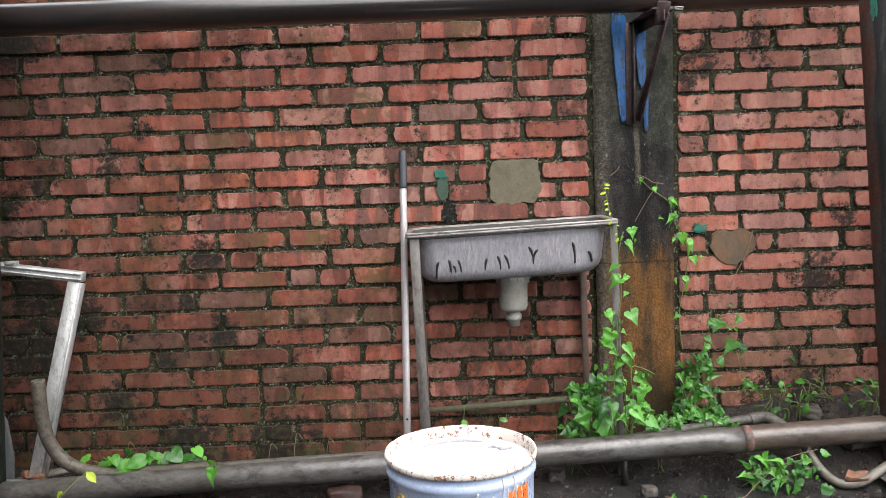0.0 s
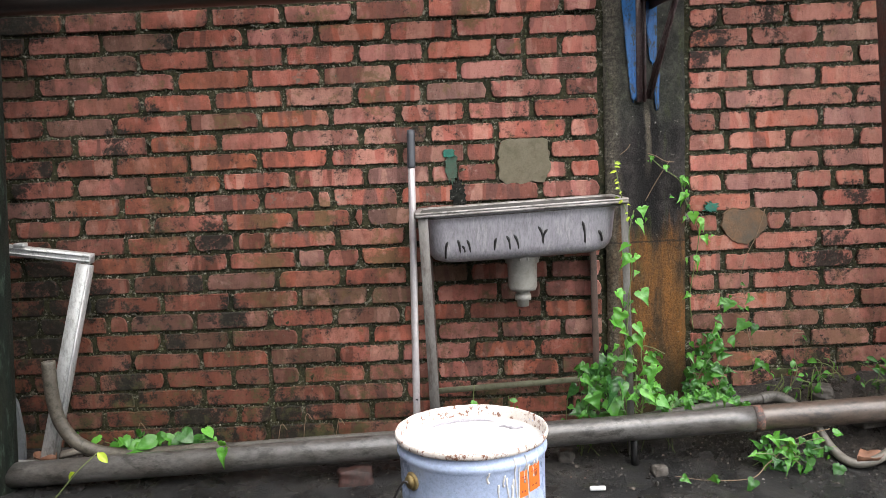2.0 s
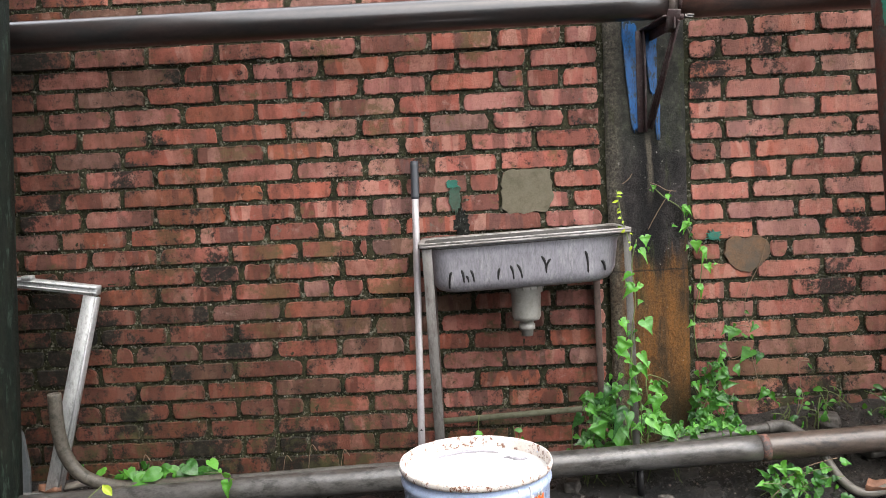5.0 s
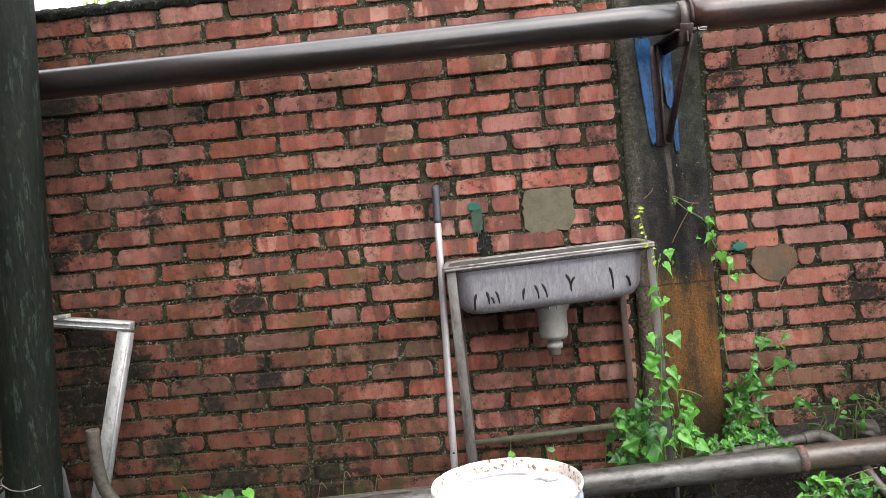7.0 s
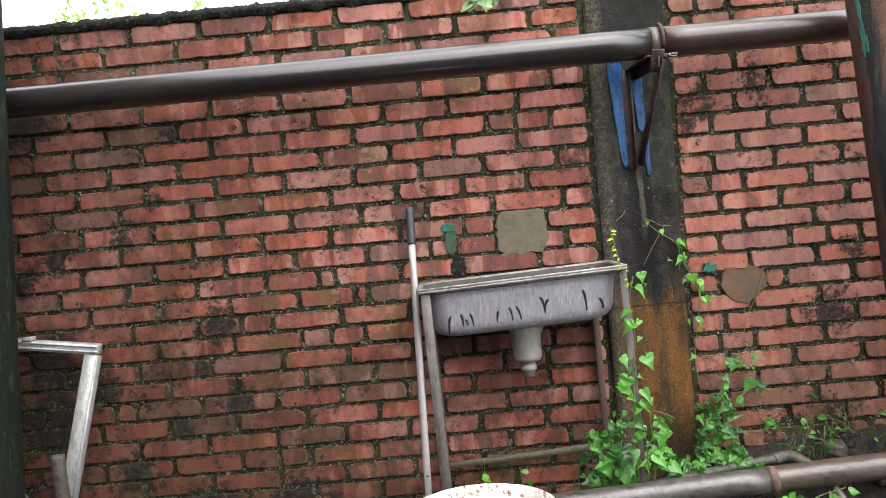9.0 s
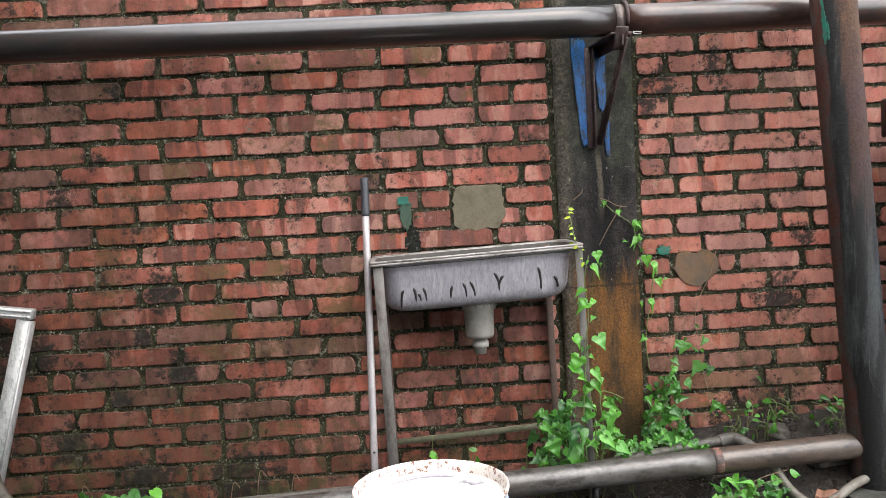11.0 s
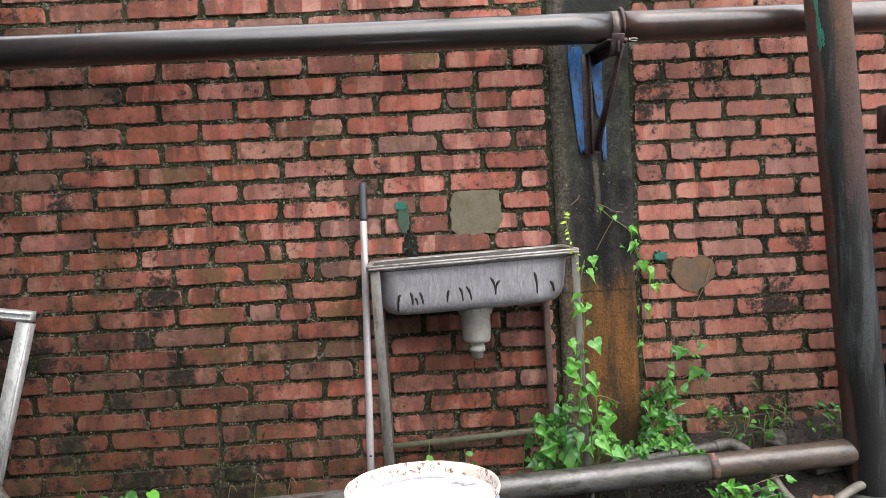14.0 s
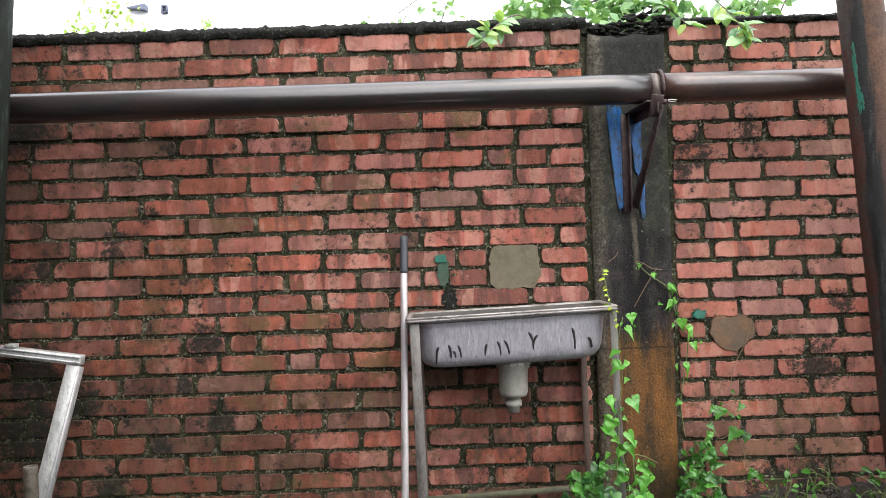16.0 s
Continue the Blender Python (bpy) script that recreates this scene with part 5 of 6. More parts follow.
leaves_at(leg_vine, -0.268, [(1.090, 0.389, 0.045), (1.075, 0.345, 0.05), (1.119, 0.355, 0.058), (1.123, 0.257, 0.062), (1.127, 0.306, 0.04), (1.113, 0.208, 0.05), (1.149, 0.268, 0.04), (1.157, 0.176, 0.05), (1.085, 0.27, 0.045), (1.13, 0.22, 0.05)], SUN_LEAVES, 104)
leaves_at(leg_vine, -0.255, [(1.009, 0.217, 0.080), (1.002, 0.286, 0.05), (1.024, 0.301, 0.04), (0.985, 0.19, 0.055), (1.03, 0.16, 0.06), (1.055, 0.22, 0.05), (0.955, 0.24, 0.045), (1.06, 0.30, 0.045)], VINE_LEAVES, 105)
climber((1.085, -0.25, 0.70), "young yellow tip of a vine beside the sink", [
    [(1.085, -0.25, 0.70), (1.068, -0.24, 0.77), (1.060, -0.235, 0.81), (1.052, -0.23, 0.87)]], YOUNG_LEAVES, 5, 0.014, 0.010, spread=0.006)
clump((1.05, -0.2, 0.02), "dense dark green leafy vine at the sink's leg", 125, (0.935, -0.24, 0.06), (1.08, -0.10, 0.27), VINE_LEAVES, 7, 0.033, "ivy")
clump((1.13, -0.22, 0.03), "bright green leafy vine by the pillar's foot", 65, (1.06, -0.25, 0.09), (1.22, -0.12, 0.22), VINE_LEAVES + SUN_LEAVES, 17, 0.028, "ivy")
# ivy at the pillar's other side
clump((1.36, -0.07, 0.10), "dark green ivy growing against the brick wall", 105, (1.285, -0.11, 0.12), (1.43, -0.03, 0.33), VINE_LEAVES, 9, 0.031, "ivy")
clump((1.36, -0.16, 0.08), "low green creepers behind the pipe", 75, (1.17, -0.24, 0.12), (1.48, -0.12, 0.17), VINE_LEAVES + SUN_LEAVES, 11, 0.027, "ivy")
side_vine = climber((1.32, -0.03, 0.3), "thin vine with heart leaves beside the pillar", [
    [(1.335, -0.02, 0.33), (1.325, -0.02, 0.44), (1.345, -0.02, 0.56), (1.35, -0.022, 0.65), (1.31, -0.022, 0.74), (1.292, -0.02, 0.80), (1.24, -0.02, 0.84), (1.20, -0.02, 0.88)]], VINE_LEAVES, 13, 0.022, 0.4, spread=0.01)
leaves_at(side_vine, -0.034, [(1.290, 0.79, 0.042), (1.306, 0.788, 0.036), (1.298, 0.738, 0.04), (1.318, 0.738, 0.040), (1.341, 0.681, 0.042), (1.361, 0.653, 0.052), (1.373, 0.613, 0.034), (1.339, 0.541, 0.044), (1.312, 0.44, 0.026), (1.24, 0.836, 0.022), (1.212, 0.866, 0.020)], SUN_LEAVES, 106)
trailing = climber((1.48, -0.05, 0.1), "thin trailing vine on the mossy bricks", [
    [(1.38, -0.04, 0.30), (1.41, -0.03, 0.36), (1.44, -0.03, 0.325), (1.49, -0.03, 0.345), (1.505, -0.03, 0.30), (1.52, -0.04, 0.24), (1.56, -0.05, 0.19)],
    [(1.50, -0.03, 0.42), (1.47, -0.03, 0.43), (1.43, -0.03, 0.42)]], VINE_LEAVES, 15, 0.026, 0.3, spread=0.012, mat=STEM_DRY)
leaves_at(trailing, -0.05, [(1.421, 0.415, 0.032), (1.457, 0.402, 0.048), (1.497, 0.422, 0.034), (1.491, 0.332, 0.052), (1.51, 0.33, 0.035), (1.53, 0.216, 0.042), (1.55, 0.207, 0.03), (1.383, 0.335, 0.042), (1.423, 0.293, 0.042), (1.40, 0.36, 0.03)], VINE_LEAVES, 107)
climber((1.49, -0.03, 0.42), "long bare vine tendril up the bricks", [
    [(1.56, -0.012, 0.70), (1.535, -0.012, 0.62), (1.50, -0.012, 0.55), (1.485, -0.014, 0.48), (1.50, -0.02, 0.42)]], VINE_LEAVES, 45, 0.024, 0.24, spread=0.006, mat=STEM_DRY)
climber((1.2, -0.02, 0.8), "fine dry tendrils on the concrete pillar", [
    [(1.115, -0.018, 0.885), (1.135, -0.018, 0.90), (1.145, -0.018, 0.915)],
    [(1.20, -0.017, 0.885), (1.225, -0.018, 0.875), (1.25, -0.017, 0.86), (1.28, -0.016, 0.855)],
    [(1.19, -0.017, 0.74), (1.225, -0.017, 0.80), (1.265, -0.017, 0.86)]], VINE_LEAVES, 16, 0.020, 0.12, spread=0.008, mat=STEM_DRY)
# creeper on the ground before the pipe
climber((1.45, -0.36, 0.03), "green creeper trailing over the wet ground", [
    [(1.62, -0.30, 0.06), (1.50, -0.35, 0.07), (1.42, -0.39, 0.04), (1.36, -0.43, 0.018), (1.25, -0.42, 0.012), (1.17, -0.39, 0.014)],
    [(1.45, -0.34, 0.05), (1.52, -0.36, 0.10), (1.60, -0.36, 0.12)]], VINE_LEAVES, 19, 0.036, 0.07, spread=0.02, mat=STEM_DRY)
clump((1.50, -0.34, 0.03), "bright green creeper leaves under the low pipe", 40, (1.38, -0.40, 0.02), (1.62, -0.32, 0.09), VINE_LEAVES + SUN_LEAVES, 23, 0.036, "ivy")
# weeds at the far end and along the wall
weeds = clump((-0.30, -0.21, 0.02), "green round-leaved weeds behind the low pipe", 60, (-0.53, -0.235, 0.05), (-0.12, -0.15, 0.10), ROUND_LEAVES, 25, 0.034)
leaves_at(weeds, -0.21, [(-0.538, 0.103, 0.03), (-0.477, 0.097, 0.05), (-0.421, 0.074, 0.055), (-0.359, 0.073, 0.055), (-0.316, 0.088, 0.06), (-0.391, 0.104, 0.04), (-0.241, 0.108, 0.052), (-0.167, 0.118, 0.04), (-0.19, 0.078, 0.055), (-0.227, 0.084, 0.05), (-0.15, 0.095, 0.03), (-0.288, 0.098, 0.04)], ROUND_LEAVES, 108, (0.0, -0.6, 0.8))
climber((-0.15, -0.2, 0.02), "upright green weed sprig by the wall", [
    [(-0.165, -0.19, 0.05), (-0.165, -0.19, 0.10), (-0.16, -0.19, 0.135)]], VINE_LEAVES, 27, 0.026, 0.03, category="weed", spread=0.014)
hanging = climber((-0.1, -0.25, 0.1), "green creeper hanging over the low pipe", [
    [(-0.20, -0.2, 0.09), (-0.12, -0.26, 0.112), (-0.06, -0.32, 0.112)]], VINE_LEAVES, 29, 0.03, 0.2, category="weed")
leaves_at(hanging, -0.335, [(-0.062, 0.094, 0.052)], [SUN_LEAVES[0]], 109, (0.0, -0.95, 0.3))
climber((-0.45, -0.4, 0.0), "young yellow-green shoot before the low pipe", [
    [(-0.53, -0.46, 0.0), (-0.48, -0.42, 0.06), (-0.445, -0.40, 0.10), (-0.41, -0.36, 0.13)]], YOUNG_LEAVES, 31, 0.034, 0.05, category="weed")
climber((0.63, -0.05, 0.03), "small green seedling at the wall's foot", [
    [(0.63, -0.06, 0.01), (0.632, -0.06, 0.10), (0.640, -0.065, 0.19)], [(0.632, -0.06, 0.10), (0.65, -0.07, 0.13)]], [ROUND_LEAVES[1]], 33, 0.050, 0.05, category="weed", spread=0.012)
climber((0.75, -0.05, 0.03), "small green seedling at the wall's foot", [
    [(0.745, -0.06, 0.01), (0.75, -0.06, 0.10), (0.745, -0.06, 0.15)], [(0.75, -0.06, 0.08), (0.77, -0.06, 0.15)]], SPEAR_LEAVES, 35, 0.030, 0.04, category="weed", spread=0.01)
climber((0.95, -0.1, 0.03), "small green weed at the stand's foot", [
    [(0.925, -0.10, 0.01), (0.92, -0.10, 0.09), (0.925, -0.1, 0.15)], [(0.96, -0.12, 0.01), (0.965, -0.12, 0.15), (0.955, -0.12, 0.21)]], VINE_LEAVES, 37, 0.038, 0.05, category="weed", spread=0.012)
for i, (x, y, s, n) in enumerate(((1.66, -0.12, 39, 16), (1.86, -0.10, 41, 18), (1.58, -0.10, 43, 10), (1.75, -0.05, 45, 5))):
    clump((x, y, 0.1), "small green weed with narrow leaves on the soil heap", n, (x - 0.05, y - 0.03, 0.15), (x + 0.05, y + 0.03, 0.25), SPEAR_LEAVES, s, 0.025)
climber((1.63, -0.06, 0.1), "thin dry weed stalk on the soil heap", [
    [(1.62, -0.06, 0.13), (1.635, -0.06, 0.24), (1.63, -0.06, 0.31), (1.665, -0.06, 0.315)]], SPEAR_LEAVES, 47, 0.02, 0.09, category="weed", mat=STEM_DRY)
# dry grass stalks along the wall
for i, (x, z) in enumerate(((0.10, 0.13), (0.20, 0.11), (0.02, 0.10), (-0.42, 0.12))):
    climber((x, -0.1, 0.0), "curled dry grass stalk", [
        [(x, -0.10, 0.0), (x + 0.01, -0.10, z * 0.7), (x + 0.02, -0.1, z), (x + 0.035, -0.1, z - 0.02)]], YOUNG_LEAVES, 50 + i, 0.008, 0.2, category="weed", mat=STEM_DRY)


# ---- shrub behind the wall ----
def build_shrub(name, foot, label, seed, x0, x1, leaves, ztop, size=(0.03, 0.06), mat=None, thick=1.0):
    rnd = random.Random(seed)
    t = thing(name, foot, label, "shrub")
    bm = bmesh.new()
    tips = []
    for _ in range(16):
        e = Vector((rnd.uniform(x0, x1), rnd.uniform(0.24, 0.6), rnd.uniform(1.62, ztop)))
        f = Vector(foot) + Vector((rnd.uniform(-0.1, 0.1), 0, 0))
        mid = (f + e) / 2 + Vector((rnd.uniform(-0.15, 0.15), 0.15, 0.1))
        line = curve([f, mid, e], 6)
        tube(bm, line, [thick * 0.013 * (1 - 0.8 * k / (len(line) - 1)) for k in range(len(line))], 6)
        for _ in range(5):
            s = rnd.choice(line[6:])
            q = s + Vector((rnd.uniform(-0.22, 0.22), rnd.uniform(-0.16, 0.12), rnd.uniform(-0.02, 0.22)))
            tube(bm, curve([s, (s + q) / 2 + Vector((0, 0, 0.02)), q], 3), [thick * q for q in (0.005, 0.005, 0.005, 0.004, 0.003, 0.002, 0.0015)], 5)
            tips += [s.lerp(q, rnd.uniform(0.3, 1)) for _ in range(4)] + [q]
    tagged(part("branchwork", bm, BARK, t), kind="stuff")
    verts, faces = [], []
    src = OVAL_LEAVES[0]
    co = [v.co.copy() for v in src.vertices]
    fs = [tuple(p.vertices) for p in src.polygons]
    for _ in range(leaves):
        spread = 0.8 * size[1]
        p = rnd.choice(tips) + Vector((rnd.gauss(0, spread), rnd.gauss(0, spread), rnd.gauss(0, spread)))
        if p.z < 1.6 or (p.y < 0.26 and p.z < 1.70):
            continue
        long = rnd.uniform(*size)
        m = Euler((rnd.uniform(-1.4, 0.5), rnd.uniform(-0.9, 0.9), rnd.uniform(0, 6.28))).to_matrix() * long
        n = len(verts)
        verts += [m @ c + p for c in co]
        faces += [tuple(n + k for k in f) for f in fs]
    me = bpy.data.meshes.new("crown")
    me.from_pydata(verts, [], faces)
    for q in me.polygons:
        q.use_smooth = True
    me.materials.append(mat or LEAF_TREE)
    tagged(hang(new("crown", me), t), "loose crown of small oval leaves", kind="stuff")
    return t


build_shrub("shrub", (1.25, 0.5, 0.05), "leafy green shrub growing behind the brick wall", 61, 0.72, 2.2, 9000, 1.98)
build_shrub("shrub", (0.45, 0.6, 0.05), "thin pale green shrub behind the brick wall", 62, 0.30, 0.85, 700, 1.80, (0.02, 0.045), None, 0.45)
build_shrub("shrub", (-0.55, 0.9, 0.05), "low pale green plants behind the brick wall", 63, -0.80, -0.35, 2600, 1.80, (0.014, 0.030), LEAF_PALE, 0.3)


def twig(pts, label, seed, leaves, size):
    """A twig that hangs over the wall's top with broad oval leaves at its end."""
    rnd = random.Random(seed)
    t = thing("hanging_twig", pts[0], label, "twig", "twigs over the wall")
    stem(t, pts, 0.0025, BARK)
    line = curve(pts, 8)
    for i in range(leaves):
        p = line[-1 - int(i * len(line) * 0.55 / leaves)]
        a = rnd.uniform(0, 6.28)
        d = Vector((math.cos(a), -0.3, math.sin(a) * 0.7 - 0.35)).normalized()
        z = (Vector((0, -0.6, 0.8)) + Vector((rnd.uniform(-0.4, 0.4), rnd.uniform(-0.3, 0.3), 0))).normalized()
        x = d.cross(z).normalized()
        z = x.cross(d)
        ob = new("leaf", rnd.choice(OVAL_LEAVES + PALE_LEAVES))
        hang(ob, t)
        s = size * rnd.uniform(0.7, 1.2)
        ob.matrix_basis = Matrix.Translation(p) @ Matrix((x, d, z)).transposed().to_4x4() @ Matrix.Diagonal((s, s, s, 1))


twig([(0.93, 0.25, 1.72), (0.86, 0.05, 1.69), (0.78, -0.08, 1.615), (0.735, -0.13, 1.565)], "drooping twig with pale oval leaves over the wall", 71, 22, 0.052)
twig([(1.14, 0.2, 1.78), (1.22, 0.0, 1.73), (1.30, -0.08, 1.66), (1.36, -0.1, 1.595)], "drooping twig with bright oval leaves over the pillar", 72, 10, 0.058)
twig([(1.42, 0.25, 1.78), (1.45, 0.0, 1.72), (1.51, -0.1, 1.60), (1.525, -0.13, 1.535)], "drooping twig with glossy oval leaves over the wall", 73, 20, 0.060)


# ---- loose things on the ground ----
def chunk(name, at, size, mat, label, category, seed, turn=0, group=""):
    rnd = random.Random(seed)
    bm = bmesh.new()
    g = bmesh.ops.create_icosphere(bm, subdivisions=4, radius=0.5)
    for v in g["verts"]:
        c = v.co.copy()
        q = max(abs(c.x), abs(c.y), abs(c.z))
        c = c.lerp(c / q * 0.42, 0.65) * (1 + 0.22 * noise.noise(c * 3 + Vector((seed, 0, 0))) + 0.06 * noise.noise(c * 11 + Vector((seed, 5, 0))))
        v.co = Vector((c.x * size[0], c.y * size[1], c.z * size[2]))
    ob = part(name, bm, mat)
    ob.matrix_basis = pose(at[0], at[1], at[2] + size[2] * 0.36, rnd.uniform(-6, 6), rnd.uniform(-6, 6), turn)
    return tagged(ob, label, category, group)


chunk("brick_fragment", (0.290, -0.32, -0.012), (0.115, 0.07, 0.066), STONE_RED, "broken red brick lying under the low pipe", "brick", 3, 8)
chunk("stone", (1.140, -0.34, -0.004), (0.048, 0.04, 0.036), STONE, "brown stone half sunk in wet soil", "stone", 5, 20, "stones on the ground")
chunk("stone", (1.78, -0.22, 0.08), (0.12, 0.10, 0.06), STONE, "dirty stone on the soil heap", "stone", 7, 10, "stones on the ground")
chunk("stone", (0.90, -0.22, 0.0), (0.06, 0.05, 0.04), STONE, "small dirty stone under the pipe", "stone", 8, 70, "stones on the ground")
chunk("stone", (1.70, -0.10, 0.12), (0.09, 0.07, 0.05), STONE, "dirty stone on the soil heap", "stone", 9, 70, "stones on the ground")
bm = bmesh.new()
box(bm, (0.93, -0.444, 0.004), (0.972, -0.432, 0.014), 0.002)
tagged(part("cigarette_end", bm, LITTER), "white cigarette end on the wet ground", "litter")


def gravel():
    """Crumbs of soil, mortar and stone, thick on the heap, sparse on the slab."""
    rnd = random.Random(77)
    bm = bmesh.new()
    bmesh.ops.create_icosphere(bm, subdivisions=1, radius=1)
    co = [v.co.copy() for v in bm.verts]
    fs = [tuple(v.index for v in f.verts) for f in bm.faces]
    bm.free()
    verts, faces = [], []
    for _ in range(12000):
        x, y = rnd.uniform(-0.8, 2.1), rnd.uniform(-0.62, -0.02)
        z = lift(x, y)
        if rnd.random() > 0.06 + 10 * max(z, 0) + (0.2 if y > -0.25 else 0) + (0.35 if x > 0.85 and y > -0.44 else 0):
            continue
        r = rnd.uniform(0.001, 0.0042) * (1.8 if rnd.random() < 0.07 else 1)
        m = Euler((rnd.uniform(0, 6), rnd.uniform(0, 6), rnd.uniform(0, 6))).to_matrix() @ Matrix.Diagonal((r * rnd.uniform(0.8, 1.6), r, r * rnd.uniform(0.5, 1)))
        n = len(verts)
        verts += [m @ c * rnd.uniform(0.75, 1.15) + Vector((x, y, z)) for c in co]
        faces += [tuple(n + k for k in f) for f in fs]
    me = bpy.data.meshes.new("gravel")
    me.from_pydata(verts, [], faces)
    me.materials.append(CRUMBS)
    tagged(new("gravel", me), "scattered gravel and crumbs of soil and mortar", "gravel", kind="stuff")


gravel()


def dead_leaf(at, size, turn, seed):
    bm = bmesh.new()
    n, k = 8, 5
    grid = []
    for i in range(n + 1):
        f = i / n
        w = math.sin(math.pi * min(max(f, 0.02), 0.98)) * 0.35
        grid.append([bm.verts.new((size * (f - 0.5), size * w * (j / (k - 1) - 0.5) * 2, size * (0.25 * (abs(j / (k - 1) - 0.5) * 2) ** 2 + 0.12 * noise.noise(Vector((f * 4, j, seed)))) + 0.006)) for j in range(k)])
    for a, b in zip(grid, grid[1:]):
        for j in range(k - 1):
            bm.faces.new((a[j], a[j + 1], b[j + 1], b[j]))
    ob = part("dead_leaf", bm, DEAD)
    ob.matrix_basis = pose(*at, 0, 0, turn)
    md = ob.modifiers.new("thickness", "SOLIDIFY")
    md.thickness = 0.0012
    return tagged(ob, "curled brown dead leaf on wet ground", "leaf", "dead leaves")


dead_leaf((1.71, -0.365, 0.02), 0.085, 12, 1)
dead_leaf((-0.64, -0.22, 0.05), 0.09, -20, 2)


def sheet(name, outline, y0, y1, thick, mat, label, category):
    """A flat sheet with thickness that leans from y0 at its foot to y1 at its head; outline in x, z."""
    bm = bmesh.new()
    top = max(z for _, z in outline)
    sides = []
    for d in (0.0, thick):
        sides.append([bm.verts.new((x, y0 + (y1 - y0) * z / top + d, z)) for x, z in outline])
    bm.faces.new(sides[0])
    bm.faces.new(sides[1])
    n = len(outline)
    for k in range(n):
        j = (k + 1) % n
        bm.faces.new((sides[0][k], sides[0][j], sides[1][j], sides[1][k]))
    return tagged(part(name, bm, mat, smooth=False), label, category)


sheet("white_board", [(-1.10, 0.0), (-0.735, 0.0), (-0.745, 0.10), (-0.775, 0.20), (-0.83, 0.28), (-0.92, 0.20), (-1.05, 0.08)], -0.17, -0.08, 0.012, SHEET, "grey-white broken board leaning behind the post", "board")
panel = thing("blue_panel", (2.15, -0.2, 0.1), "faded blue sheet metal panel with dark rusty head", "panel")
for x0, x1, z0, z1, mat, nm in ((2.02, 2.42, 0.08, 1.02, PANEL_BLUE, "sheet"), (2.00, 2.44, 1.02, 1.13, ANGLE, "head_rail")):
    bm = bmesh.new()
    box(bm, (x0, -0.21 if nm == "sheet" else -0.225, z0), (x1, -0.18 if nm == "sheet" else -0.165, z1), 0.004)
    part(nm, bm, mat, panel)
slab = sheet("concrete_slab", [(1.80, 0.0), (2.30, 0.0), (2.34, 0.035), (1.77, 0.035)], -0.62, -0.56, 0.26, SLAB, "wet grey concrete slab lying on the ground", "slab")


for i, (a, b, w) in enumerate((((-0.80, -0.20, 0.03), (-0.52, -0.22, 0.035), 0.03), ((-0.76, -0.15, 0.02), (-0.56, -0.13, 0.055), 0.04), ((-0.72, -0.27, 0.012), (-0.50, -0.245, 0.02), 0.022))):
    bm = bmesh.new()
    beam(bm, a, b, w, 0.014, (0, 0, 1), 0.003)
    tagged(part("board_scrap", bm, BOARD), "grey weathered scrap of board on the ground", "board", "board scraps")


# ---- pale house far beyond the wall ----
def build_far_house():
    t = thing("far_house", (-3.8, 9.6, 0.0), "pale rendered house with a blue-grey awning, far beyond the wall", "house")
    bm = bmesh.new()
    box(bm, (-4.7, 9.1, 0.0), (-3.0, 12.0, 6.2), 0.01)
    part("wall", bm, RENDER_WHITE, t)
    bm = bmesh.new()
    ring = [(-4.02, 4.77), (-3.74, 4.82), (-3.74, 4.73), (-3.86, 4.755)]
    front, back = [[bm.verts.new((x, y, z)) for x, z in ring] for y in (8.95, 9.1)]
    bm.faces.new(front)
    bm.faces.new(back)
    for k in range(4):
        q = (k + 1) % 4
        bm.faces.new((front[k], front[q], back[q], back[k]))
    part("awning", bm, AWNING, t, "blue-grey awning", smooth=False)
    bm = bmesh.new()
    for lo, hi in (((-3.53, 9.05, 4.70), (-3.51, 9.1, 4.82)), ((-3.46, 9.05, 4.70), (-3.44, 9.1, 4.82)), ((-3.51, 9.05, 4.80), (-3.46, 9.1, 4.82)), ((-3.51, 9.05, 4.70), (-3.46, 9.1, 4.72))):
        box(bm, lo, hi)
    window = part("window", bm, AWNING, t, "small window")
    bm = bmesh.new()
    box(bm, (-3.51, 9.07, 4.72), (-3.46, 9.1, 4.80))
    part("pane", bm, GLASS_DARK, window)


build_far_house()


# ---- unseen walls and roof, added round the yard to block light ----
def closing(name, lo, hi):
    bm = bmesh.new()
    box(bm, lo, hi)
    tagged(part(name, bm, PLASTER, smooth=False), "plain unseen plaster added to hold back light", "wall", kind="structure")


closing("unseen_wall_back", (-4.2, -5.2, -0.1), (4.4, -5.0, 2.6))
# added roof and side wall shade the left end of the bricks
closing("unseen_roof", (-1.30, -5.0, 2.55), (-0.62, -0.35, 2.65))
closing("unseen_wall_side", (-1.50, -5.0, -0.1), (-1.30, -0.02, 4.6))


